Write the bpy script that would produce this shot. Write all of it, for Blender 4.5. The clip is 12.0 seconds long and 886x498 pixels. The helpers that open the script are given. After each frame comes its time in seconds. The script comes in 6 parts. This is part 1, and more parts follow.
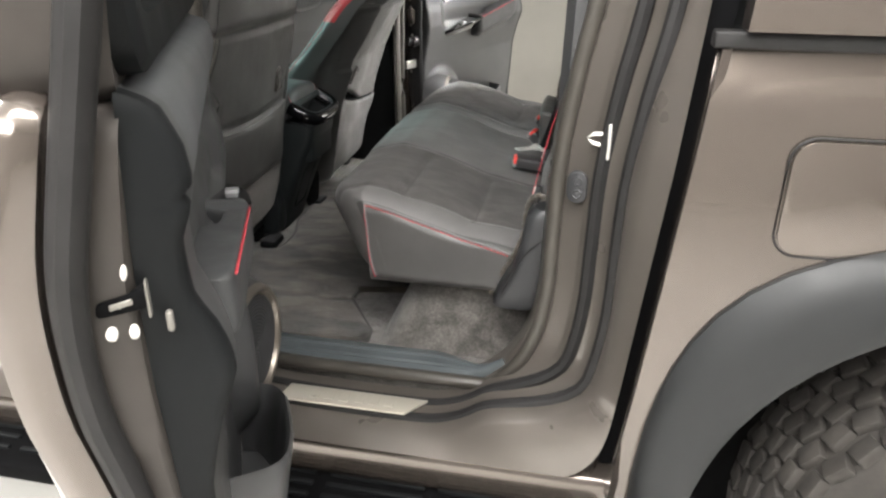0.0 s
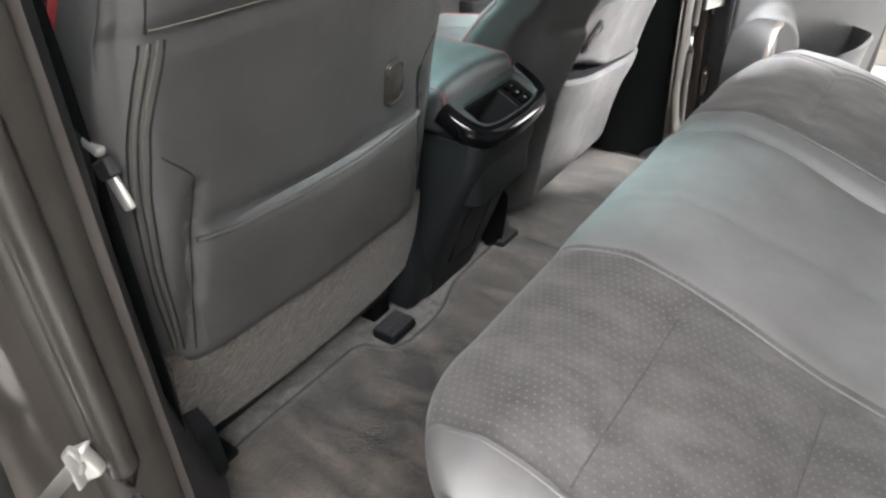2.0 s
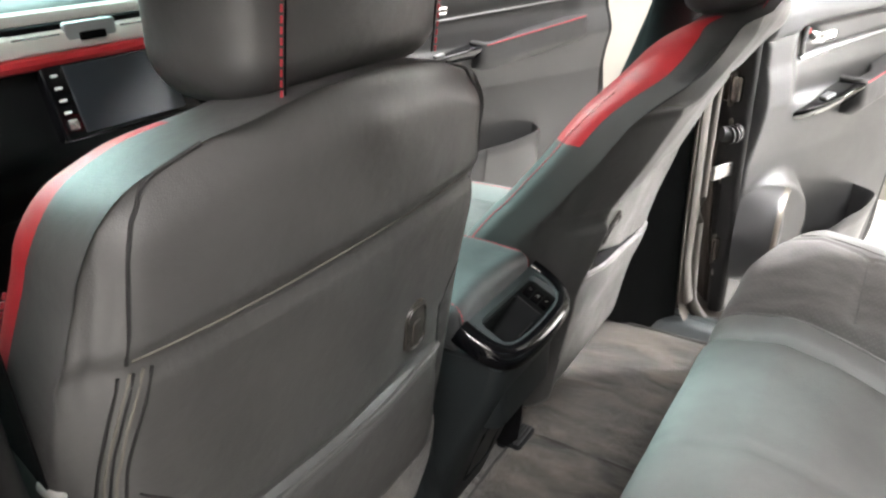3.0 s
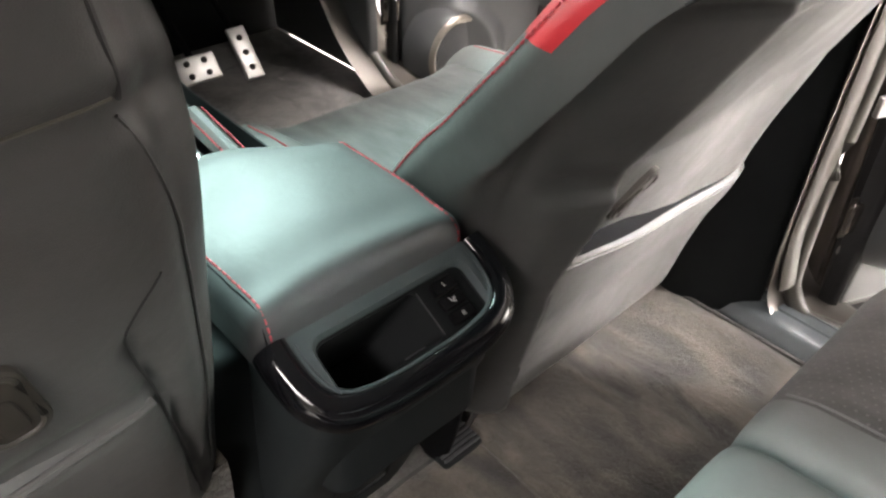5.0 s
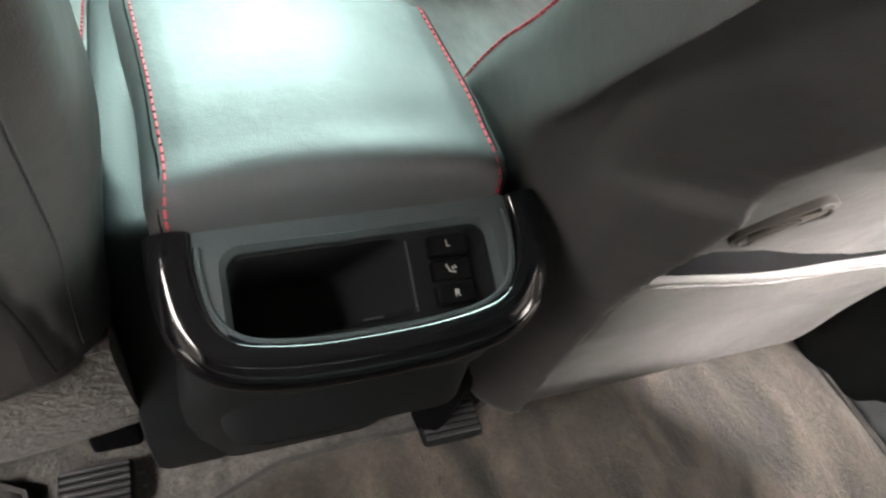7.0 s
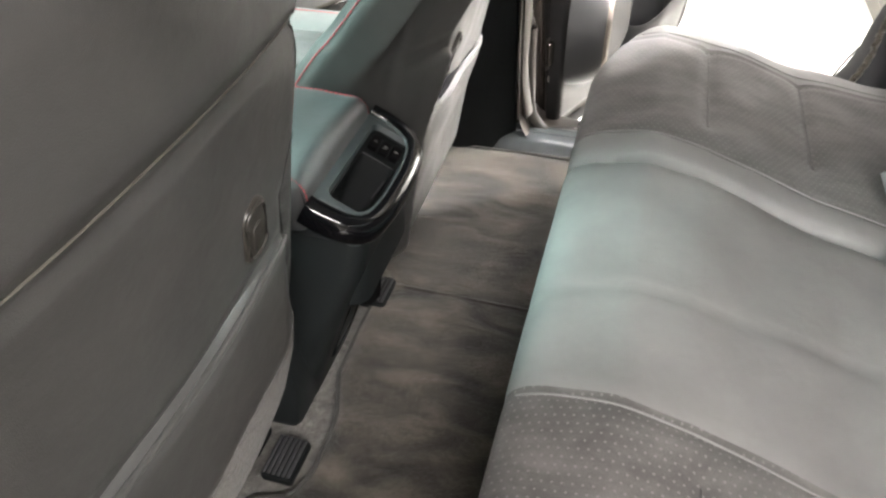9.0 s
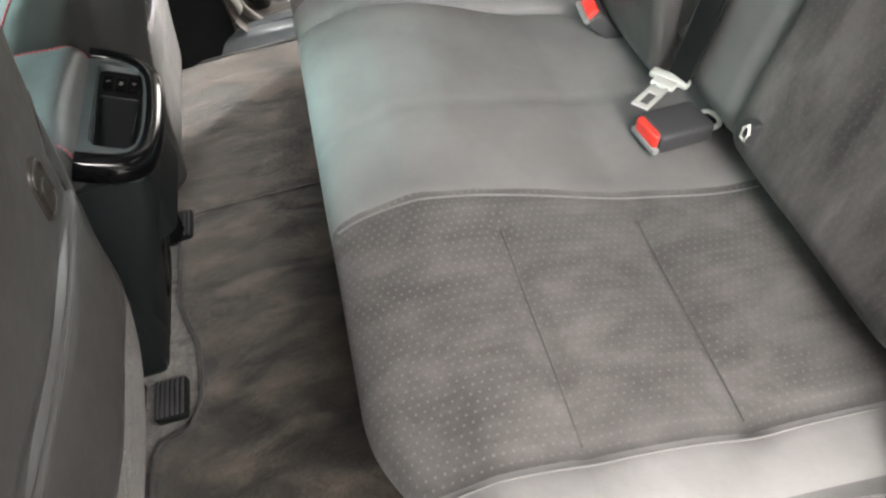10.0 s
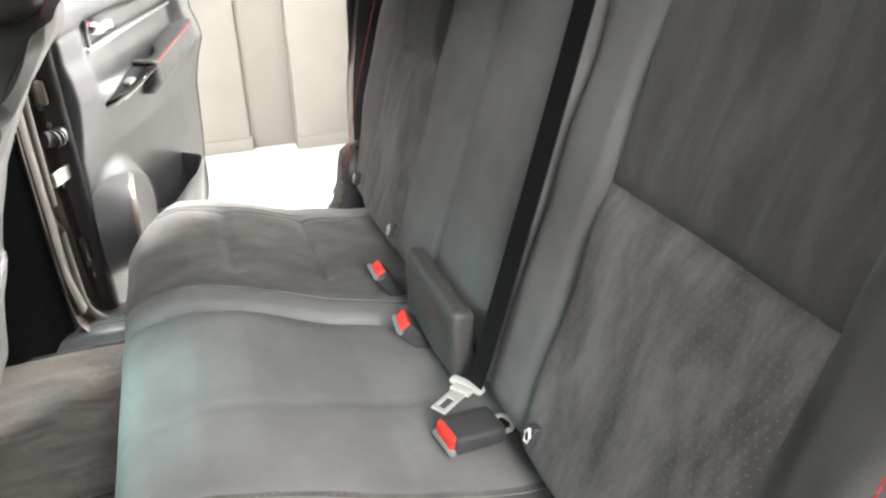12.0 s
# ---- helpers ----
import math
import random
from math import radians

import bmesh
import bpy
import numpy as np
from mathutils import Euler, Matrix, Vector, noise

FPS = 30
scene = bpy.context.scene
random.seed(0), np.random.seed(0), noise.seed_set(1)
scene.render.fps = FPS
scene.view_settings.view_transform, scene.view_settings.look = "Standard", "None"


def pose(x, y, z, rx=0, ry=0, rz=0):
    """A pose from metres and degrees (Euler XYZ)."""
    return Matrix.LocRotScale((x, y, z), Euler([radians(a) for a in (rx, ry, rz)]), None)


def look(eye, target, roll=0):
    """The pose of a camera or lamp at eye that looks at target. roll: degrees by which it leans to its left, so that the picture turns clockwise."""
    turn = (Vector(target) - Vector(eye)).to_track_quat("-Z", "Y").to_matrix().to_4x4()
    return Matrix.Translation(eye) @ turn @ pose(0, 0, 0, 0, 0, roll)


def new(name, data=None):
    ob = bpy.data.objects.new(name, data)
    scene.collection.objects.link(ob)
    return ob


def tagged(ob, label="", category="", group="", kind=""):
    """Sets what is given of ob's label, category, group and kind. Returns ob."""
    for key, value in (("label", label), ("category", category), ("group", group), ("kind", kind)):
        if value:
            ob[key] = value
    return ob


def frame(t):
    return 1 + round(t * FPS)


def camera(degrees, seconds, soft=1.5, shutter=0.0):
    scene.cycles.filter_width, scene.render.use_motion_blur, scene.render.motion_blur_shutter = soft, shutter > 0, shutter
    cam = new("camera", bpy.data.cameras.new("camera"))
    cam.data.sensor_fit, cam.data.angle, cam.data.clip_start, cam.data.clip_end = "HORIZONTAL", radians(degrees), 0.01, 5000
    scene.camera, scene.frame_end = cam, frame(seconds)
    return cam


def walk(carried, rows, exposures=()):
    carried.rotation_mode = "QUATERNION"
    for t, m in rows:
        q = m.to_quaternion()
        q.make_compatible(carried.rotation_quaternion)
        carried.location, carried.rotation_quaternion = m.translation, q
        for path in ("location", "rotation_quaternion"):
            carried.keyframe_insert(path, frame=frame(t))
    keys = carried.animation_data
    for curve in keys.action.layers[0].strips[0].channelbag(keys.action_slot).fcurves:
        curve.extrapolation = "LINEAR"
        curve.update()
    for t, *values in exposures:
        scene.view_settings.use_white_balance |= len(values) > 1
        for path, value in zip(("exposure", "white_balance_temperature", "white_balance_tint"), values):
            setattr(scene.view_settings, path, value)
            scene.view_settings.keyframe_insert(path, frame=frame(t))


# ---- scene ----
cam = camera(64.0, 12.0, soft=2.4)
EXPO = [(0.0, 0.13, 6500, 10), (0.6, 0.5, 5950, 10), (1.2, 0.78, 6050, 11), (2.0, 1.15, 6250, 12), (3.0, 1.22, 6500, 12), (5.0, 1.27, 6750, 15), (7.0, 1.38, 6800, 15), (9.0, 1.34, 6650, 12), (10.0, 1.26, 6600, 12), (11.5, 1.39, 6600, 11), (12.0, 1.3, 6500, 11)]
PATH = [
    (0, (0.093, -1.876, 1.43), (-0.262, -0.093, 0.597), 0.4),
    (0.5, (0.152, -1.554, 1.409), (-0.523, 0.064, 0.446), 0.1),
    (0.8, (0.108, -1.383, 1.386), (-0.65, 0.151, 0.35), 0.5),
    (1, (0.087, -1.255, 1.387), (-0.77, 0.175, 0.282), -0.9),
    (1.2, (0.039, -1.16, 1.378), (-0.837, 0.219, 0.224), -1.1),
    (1.5, (-0.003, -1.019, 1.38), (-0.953, 0.29, 0.204), -2.1),
    (2, (-0.124, -0.872, 1.39), (-1.103, 0.464, 0.268), -2.2),
    (2.5, (-0.235, -0.783, 1.437), (-1.24, 0.633, 0.445), -1.1),
    (3, (-0.271, -0.752, 1.467), (-1.27, 0.752, 0.607), -2.0),
    (4.8, (-0.316, -0.285, 1.396), (-1.452, 0.856, 0.21), -0.4),
    (5, (-0.334, -0.243, 1.367), (-1.484, 0.821, 0.123), 1.3),
    (5.5, (-0.393, -0.137, 1.288), (-1.586, 0.775, -0.033), 5.6),
    (6, (-0.418, -0.075, 1.249), (-1.631, 0.658, -0.162), 9.8),
    (6.5, (-0.428, -0.048, 1.25), (-1.643, 0.596, -0.203), 12.4),
    (7, (-0.41, -0.069, 1.272), (-1.625, 0.557, -0.188), 12.5),
    (7.2, (-0.387, -0.1, 1.294), (-1.597, 0.537, -0.166), 12.3),
    (8.8, (-0.404, -0.604, 1.445), (-0.886, 0.782, 0.086), 2.8),
    (9, (-0.362, -0.632, 1.446), (-0.816, 0.807, 0.132), -2.1),
    (9.5, (-0.359, -0.67, 1.459), (-0.471, 0.729, 0.035), -10.0),
    (10, (-0.353, -0.741, 1.476), (-0.267, 0.513, -0.08), -11.8),
    (10.5, (-0.336, -0.795, 1.481), (-0.216, 0.388, -0.127), -12.5),
    (11, (-0.325, -0.79, 1.479), (-0.117, 0.442, -0.083), -10.0),
    (11.5, (-0.304, -0.794, 1.474), (0.095, 0.663, 0.164), -4.6),
    (12, (-0.283, -0.801, 1.505), (0.317, 0.857, 0.561), -0.6),
]
walk(cam, [(t, look(eye, target, roll)) for t, eye, target, roll in PATH], EXPO)

# ---- world, lamps and exposure ----
world = bpy.data.worlds.new("world")
scene.world = world
world.use_nodes = True
wn, wl = world.node_tree.nodes, world.node_tree.links
sky = wn.new("ShaderNodeTexSky")
sky.sky_type, sky.sun_disc = "NISHITA", False
sky.sun_elevation, sky.sun_rotation = radians(40), radians(60)
wl.new(sky.outputs["Color"], wn["Background"].inputs["Color"])
wn["Background"].inputs["Strength"].default_value = 0.06


def area(name, at, size, power, colour=(1, 0.98, 0.96), aim=None, spread=180):
    data = bpy.data.lights.new(name, "AREA")
    data.shape, data.size, data.size_y, data.energy, data.color, data.spread = "RECTANGLE", size[0], size[1], power, colour, radians(spread)
    ob = new(name, data)
    ob.matrix_basis = look(at, aim or (at[0], at[1] + 0.001, at[2] - 1))
    return ob


# unseen ceiling lamps, added to light the cab: along both sides (the right one louvred), a wide one ahead of the nose,
# one over the tail
# the 15-degree beam is there only to brighten the driver seat back
LAMPS = [((0.35, 1.65, 2.95), (0.35, 1.65, 0.0), 1.6, 0.4, 33, 60), ((-1.0, 1.5, 2.95), (-1.1, 1.4, 0.0), 1.6, 0.4, 20, 70), ((2.6, 2.3, 2.95), (-0.55, 0.34, 1.06), 0.6, 0.3, 12, 15), ((-0.7, -3.5, 2.95), (-0.1, -0.1, 0.95), 2.8, 0.8, 200, 180),
         ((0.5, -2.05, 2.95), (0.1, -0.9, 0.8), 2.4, 0.5, 112, 180), ((-3.1, 0.0, 2.95), (-1.9, 0.0, 1.2), 2.4, 1.2, 345, 180), ((2.6, 0.0, 2.95), (2.0, 0.0, 0.5), 1.6, 0.5, 30, 180)]
for spot, aim, length, width, power, spread in LAMPS:
    area("added_batten_light", spot, (length, width), power, aim=aim, spread=spread)

# light of an added window in the right wall, out of view behind the open rear door, to brighten the driver seat back
area("added_side_light", (1.45, 3.36, 1.25), (1.3, 1.9), 32, (1, 0.97, 0.9), (-0.4, 0.4, 0.95))

# ---- materials ----
def material(name, colour, rough=0.5, metal=0.0, coat=0.0, spec=0.5):
    m = bpy.data.materials.new(name)
    m.use_nodes = True
    p = m.node_tree.nodes["Principled BSDF"]
    p.inputs["Base Color"].default_value = (*colour, 1)
    p.inputs["Roughness"].default_value = rough
    p.inputs["Metallic"].default_value = metal
    p.inputs["Coat Weight"].default_value = coat
    p.inputs["Coat Roughness"].default_value = 0.06
    p.inputs["Specular IOR Level"].default_value = spec
    return m


def coords(m):
    n = m.node_tree.nodes.new("ShaderNodeTexCoord")
    return n.outputs["Object"]


def noise_node(m, scale, detail=4.0, rough=0.6, stretch=None, distort=0.0):
    nt = m.node_tree
    n = nt.nodes.new("ShaderNodeTexNoise")
    n.inputs["Scale"].default_value, n.inputs["Detail"].default_value = scale, detail
    n.inputs["Roughness"].default_value, n.inputs["Distortion"].default_value = rough, distort
    src = coords(m)
    if stretch:
        mp = nt.nodes.new("ShaderNodeMapping")
        mp.inputs["Scale"].default_value = stretch
        nt.links.new(src, mp.inputs["Vector"])
        src = mp.outputs["Vector"]
    nt.links.new(src, n.inputs["Vector"])
    return n.outputs["Fac"]


def ramp(m, fac, stops):
    n = m.node_tree.nodes.new("ShaderNodeValToRGB")
    e = n.color_ramp.elements
    e[0].position, e[0].color = stops[0][0], (*stops[0][1], 1)
    e[1].position, e[1].color = stops[-1][0], (*stops[-1][1], 1)
    for pos, col in stops[1:-1]:
        e.new(pos).color = (*col, 1)
    m.node_tree.links.new(fac, n.inputs["Fac"])
    return n.outputs["Color"]


def mixed(m, fac, a, b, mode="MIX"):
    n = m.node_tree.nodes.new("ShaderNodeMix")
    n.data_type, n.blend_type = "RGBA", mode
    for value, socket in ((fac, n.inputs[0]), (a, n.inputs[6]), (b, n.inputs[7])):
        if isinstance(value, (int, float)):
            socket.default_value = value
        elif isinstance(value, tuple):
            socket.default_value = (*value, 1)
        else:
            m.node_tree.links.new(value, socket)
    return n.outputs[2]


def to(m, out, name):
    m.node_tree.links.new(out, m.node_tree.nodes["Principled BSDF"].inputs[name])


def bump(m, height, strength, distance):
    nt = m.node_tree
    n = nt.nodes.new("ShaderNodeBump")
    n.inputs["Strength"].default_value, n.inputs["Distance"].default_value = strength, distance
    nt.links.new(height, n.inputs["Height"])
    old = nt.nodes["Principled BSDF"].inputs["Normal"]
    if old.links:
        nt.links.new(old.links[0].from_socket, n.inputs["Normal"])
    nt.links.new(n.outputs["Normal"], old)


def mottled(m, base, spread, scale, detail=4.0, stretch=None):
    lo, hi = [c * (1 - spread) for c in base], [min(1, c * (1 + spread)) for c in base]
    to(m, ramp(m, noise_node(m, scale, detail, stretch=stretch), [(0.3, lo), (0.7, hi)]), "Base Color")


def rough_noise(m, lo, hi, scale):
    to(m, ramp(m, noise_node(m, scale, 3), [(0.3, (lo,) * 3), (0.7, (hi,) * 3)]), "Roughness")


def leather(name, colour, rough=0.42):
    m = material(name, colour, rough, spec=0.42)
    mottled(m, colour, 0.14, 9)
    rough_noise(m, rough - 0.06, rough + 0.08, 14)
    nt = m.node_tree
    v = nt.nodes.new("ShaderNodeTexVoronoi")
    v.feature, v.inputs["Scale"].default_value = "DISTANCE_TO_EDGE", 620
    nt.links.new(coords(m), v.inputs["Vector"])
    bump(m, v.outputs["Distance"], 0.25, 0.0007)
    bump(m, noise_node(m, 26, 3), 0.25, 0.004)
    return m


def dots(m, axes, pitch, radius):
    """1 inside small dots on a staggered lattice across the two given axes."""
    nt = m.node_tree
    sep = nt.nodes.new("ShaderNodeSeparateXYZ")
    nt.links.new(coords(m), sep.inputs[0])

    def op(kind, a, b=None):
        n = nt.nodes.new("ShaderNodeMath")
        n.operation = kind
        for value, socket in ((a, n.inputs[0]), (b, n.inputs[1])):
            if value is None:
                continue
            if isinstance(value, (int, float)):
                socket.default_value = value
            else:
                nt.links.new(value, socket)
        return n.outputs[0]

    a = op("DIVIDE", sep.outputs[axes[0]], pitch)
    b = op("DIVIDE", sep.outputs[axes[1]], pitch)
    row = op("FLOOR", b)
    a = op("ADD", a, op("MULTIPLY", row, 0.5))
    fa, fb = op("SUBTRACT", op("FRACT", a), 0.5), op("SUBTRACT", op("FRACT", b), 0.5)
    d = op("SQRT", op("ADD", op("MULTIPLY", fa, fa), op("MULTIPLY", fb, fb)))
    return op("LESS_THAN", d, radius)


def suede(name, colour, axes, perforated=0.5, brush=(3, 9, 3), depth=1.0):
    m = material(name, colour, 0.88, spec=0.15)
    m.node_tree.nodes["Principled BSDF"].inputs["Sheen Weight"].default_value = 0.12
    patches = noise_node(m, 3.2, 5, 0.65, stretch=brush, distort=0.25)
    dark, lit = [c * (1 - 0.26 * depth) for c in colour], [c * (1 + 0.28 * depth) for c in colour]
    col = ramp(m, patches, [(0.36, dark), (0.52, colour), (0.66, lit)])
    fine = noise_node(m, 900, 2)
    col = mixed(m, 0.35, col, ramp(m, fine, [(0.3, (0.6,) * 3), (0.7, (1.3,) * 3)]), "MULTIPLY")
    if perforated:
        spot = dots(m, axes, 0.0082, 0.15)
        area_mask = ramp(m, noise_node(m, 3.0, 3), [(0.30, (0.12 * perforated,) * 3), (0.55, (perforated,) * 3)])
        strength = m.node_tree.nodes.new("ShaderNodeMath")
        strength.operation = "MULTIPLY"
        m.node_tree.links.new(spot, strength.inputs[0])
        m.node_tree.links.new(area_mask, strength.inputs[1])
        col = mixed(m, strength.outputs[0], col, tuple(min(1, c * 1.8) for c in colour))
    to(m, col, "Base Color")
    bump(m, fine, 0.2, 0.0008)
    return m


def carpet(name, colour, stretch=(2, 7, 2), spread=0.55, scale=3.0, pile=230, speckle=0.42, patches=0.0):
    m = material(name, colour, 0.97, spec=0.1)
    m.node_tree.nodes["Principled BSDF"].inputs["Sheen Weight"].default_value = 0.25
    m.node_tree.nodes["Principled BSDF"].inputs["Sheen Roughness"].default_value = 0.5
    strokes = noise_node(m, scale, 1.2, 0.5, stretch=stretch, distort=0.9)
    col = ramp(m, strokes, [(0.33, [c * (1 - spread) for c in colour]), (0.5, colour), (0.67, [c * (1 + spread) for c in colour])])
    if patches:
        nap = noise_node(m, 7.5, 4, 0.6, stretch=(1.0, 1.7, 1.0), distort=0.8)
        col = mixed(m, 1.0, col, ramp(m, nap, [(0.36, (1 - patches,) * 3), (0.62, (1 + patches,) * 3)]), "MULTIPLY")
    fibre = noise_node(m, pile, 4, 0.85)
    col = mixed(m, 0.8, col, ramp(m, fibre, [(0.32, (1 - speckle,) * 3), (0.68, (1 + speckle,) * 3)]), "MULTIPLY")
    to(m, col, "Base Color")
    bump(m, fibre, 0.9, 0.004)
    bump(m, strokes, 0.4, 0.01)
    return m


LEATHER = leather("charcoal_leather", (0.116, 0.112, 0.110), 0.6)
SHELL_LEATHER = leather("dark_seat_back_leather", (0.05, 0.0485, 0.047), 0.38)
LEATHER_LID = leather("console_leather", (0.036, 0.037, 0.038), 0.56)
RED_LEATHER = leather("red_leather", (0.36, 0.012, 0.018), 0.42)
SUEDE_SEAT = suede("perforated_suede_seat", (0.071, 0.067, 0.0645), (0, 1), 0.7, brush=(4, 7, 3))
SUEDE_BACK = suede("perforated_suede_back", (0.077, 0.072, 0.0695), (1, 2), 0.3, brush=(2.2, 5, 1.7), depth=2.0)
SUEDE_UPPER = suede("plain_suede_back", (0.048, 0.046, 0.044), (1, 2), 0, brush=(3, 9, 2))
SUEDE_FRONT = suede("grey_suede", (0.085, 0.085, 0.085), (0, 1), 0)
MAT = carpet("brown_mat_pile", (0.039, 0.0328, 0.026), stretch=(2.4, 5.2, 2), spread=0.66, scale=3.0, pile=170, speckle=0.45, patches=0.36)
CARPET = carpet("grey_floor_carpet", (0.092, 0.086, 0.079), stretch=(4, 4, 4), spread=0.3, scale=6, pile=190, speckle=0.6)
FLAP = carpet("speckled_carpet", (0.06, 0.051, 0.04), stretch=(4, 4, 4), spread=0.2, scale=20, pile=150, speckle=0.8)

PAINT = material("bronze_metallic_paint", (0.105, 0.09, 0.078), 0.22, 0.7, 1.0)
mottled(PAINT, (0.112, 0.094, 0.081), 0.03, 900, 2)
# matt copy of the body paint, darkened for the shade on the door edges
SHADED_PAINT = material("matt_bronze_shaded_paint", (0.04, 0.035, 0.031), 0.5, 0.2, 0.0, 0.35)
mottled(SHADED_PAINT, (0.04, 0.035, 0.031), 0.12, 14)
rough_noise(SHADED_PAINT, 0.42, 0.58, 9)
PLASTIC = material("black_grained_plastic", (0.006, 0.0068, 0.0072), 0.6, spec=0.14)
bump(PLASTIC, noise_node(PLASTIC, 700, 2), 0.3, 0.0006)
rough_noise(PLASTIC, 0.55, 0.68, 8)
PANEL = material("charcoal_door_plastic", (0.045, 0.0455, 0.0465), 0.43, spec=0.4)
bump(PANEL, noise_node(PANEL, 600, 2), 0.25, 0.0006)
rough_noise(PANEL, 0.36, 0.5, 6)
# paler door plastic: the ceiling light on the top roll is put into its colour
PANEL_LIT = material("lit_grey_door_top", (0.066, 0.069, 0.073), 0.44)
bump(PANEL_LIT, noise_node(PANEL_LIT, 600, 2), 0.25, 0.0006)
rough_noise(PANEL_LIT, 0.4, 0.5, 6)
SILL = material("blue_grey_sill_plastic", (0.06, 0.069, 0.073), 0.32)
bump(SILL, noise_node(SILL, 500, 2), 0.3, 0.0006)
mottled(SILL, (0.06, 0.069, 0.073), 0.2, 12)
TRAY = material("dark_teal_tray_plastic", (0.04, 0.05, 0.052), 0.33)
bump(TRAY, noise_node(TRAY, 700, 2), 0.25, 0.0005)
rough_noise(TRAY, 0.28, 0.4, 20)
CONSOLE = material("console_plastic", (0.0088, 0.0106, 0.0112), 0.5, spec=0.22)
bump(CONSOLE, noise_node(CONSOLE, 500, 2), 0.25, 0.0006)
JAMB = material("bronze_jamb_paint", (0.112, 0.099, 0.088), 0.3, 0.45, 0.6)
mottled(JAMB, (0.112, 0.099, 0.088), 0.03, 10)
rough_noise(JAMB, 0.27, 0.33, 8)
SEAL = material("brown_grey_seal_rubber", (0.040, 0.036, 0.0305), 0.40, spec=0.5)
mottled(SEAL, (0.040, 0.036, 0.0305), 0.18, 18)
rough_noise(SEAL, 0.32, 0.48, 14)
FLARE = material("grey_flare_plastic", (0.011, 0.012, 0.0125), 0.5, spec=0.4)
rough_noise(FLARE, 0.42, 0.6, 7)
bump(FLARE, noise_node(FLARE, 500, 2), 0.2, 0.0006)
RUBBER = material("black_rubber", (0.012, 0.0115, 0.0115), 0.6, spec=0.3)
mottled(RUBBER, (0.012, 0.0115, 0.0115), 0.25, 20)
TYRE = material("tyre_rubber", (0.022, 0.02, 0.018), 0.8)
mottled(TYRE, (0.024, 0.021, 0.018), 0.4, 18)
bump(TYRE, noise_node(TYRE, 300, 3), 0.3, 0.001)
GLOSS = material("piano_black", (0.003, 0.003, 0.0036), 0.09, 0, 0.0, 0.36)
rough_noise(GLOSS, 0.05, 0.14, 60)
# matte black for plastic parts, and for shade put into recesses and gaps
DARK = material("black_plastic_and_shade", (0.003, 0.003, 0.0033), 0.85, spec=0.06)
CHROME = material("satin_chrome", (0.72, 0.72, 0.72), 0.18, 1.0)
rough_noise(CHROME, 0.13, 0.28, 30)
STEEL = material("brushed_steel", (0.42, 0.41, 0.4), 0.38, 1.0)
rough_noise(STEEL, 0.28, 0.45, 60)
ZINC = material("dull_zinc", (0.22, 0.21, 0.19), 0.5, 0.7)
rough_noise(ZINC, 0.4, 0.6, 60)
SILVER = material("silver_plastic", (0.28, 0.285, 0.29), 0.42, 0.5)
rough_noise(SILVER, 0.32, 0.44, 20)
STITCH = material("red_thread", (0.36, 0.03, 0.042), 0.7)
GREY_THREAD = material("grey_thread", (0.085, 0.08, 0.066), 0.75)
RED = material("red_button_plastic", (0.62, 0.03, 0.02), 0.4)
PRINT = material("dim_white_print", (0.4, 0.4, 0.38), 0.6)
WHITE = material("white_print", (0.75, 0.75, 0.72), 0.6)
LABEL = material("off_white_label", (0.62, 0.6, 0.56), 0.5)
BELT = material("black_webbing", (0.005, 0.005, 0.0055), 0.8, spec=0.12)
bump(BELT, noise_node(BELT, 260, 1, stretch=(1, 1, 8)), 0.5, 0.001)
HOOK = material("dark_brown_hook_plastic", (0.022, 0.019, 0.016), 0.4, spec=0.45)
rough_noise(HOOK, 0.32, 0.5, 40)
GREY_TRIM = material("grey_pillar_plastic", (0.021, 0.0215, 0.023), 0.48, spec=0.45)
bump(GREY_TRIM, noise_node(GREY_TRIM, 600, 2), 0.25, 0.0006)
rough_noise(GREY_TRIM, 0.42, 0.56, 7)
SATIN = material("satin_bronze_ring", (0.16, 0.14, 0.12), 0.36, 0.7)
rough_noise(SATIN, 0.3, 0.44, 25)
BRIGHT_ZINC = material("bright_zinc", (0.62, 0.61, 0.58), 0.42, 0.55)
rough_noise(BRIGHT_ZINC, 0.34, 0.5, 50)
BUCKLE = material("dark_grey_buckle", (0.035, 0.035, 0.037), 0.5, spec=0.3)
SCREEN = material("screen_glass", (0.012, 0.016, 0.022), 0.5, 0, 0.0)
PLATE = material("scuff_plate", (0.62, 0.58, 0.5), 0.36, 0.6)
rough_noise(PLATE, 0.25, 0.5, 25)
FLOOR_PAINT = material("pale_garage_floor", (0.74, 0.72, 0.68), 0.35)
mottled(FLOOR_PAINT, (0.7, 0.69, 0.66), 0.07, 2.5, 6)
rough_noise(FLOOR_PAINT, 0.28, 0.5, 4)
WALL = material("cream_wall_paint", (0.17, 0.16, 0.142), 0.7)
mottled(WALL, (0.17, 0.16, 0.142), 0.06, 1.7, 6)
POST = material("beige_post_paint", (0.19, 0.18, 0.16), 0.6)
mottled(POST, (0.19, 0.18, 0.16), 0.06, 3, 6)
WHITE_WALL = material("white_wall_paint", (0.48, 0.47, 0.45), 0.7)
mottled(WHITE_WALL, (0.48, 0.47, 0.45), 0.05, 1.7, 6)
CEILING = material("white_ceiling", (0.75, 0.75, 0.73), 0.8)
mottled(CEILING, (0.75, 0.75, 0.73), 0.04, 2)
HEADLINER = material("grey_headliner", (0.3, 0.29, 0.27), 0.9)
bump(HEADLINER, noise_node(HEADLINER, 500, 2), 0.3, 0.001)
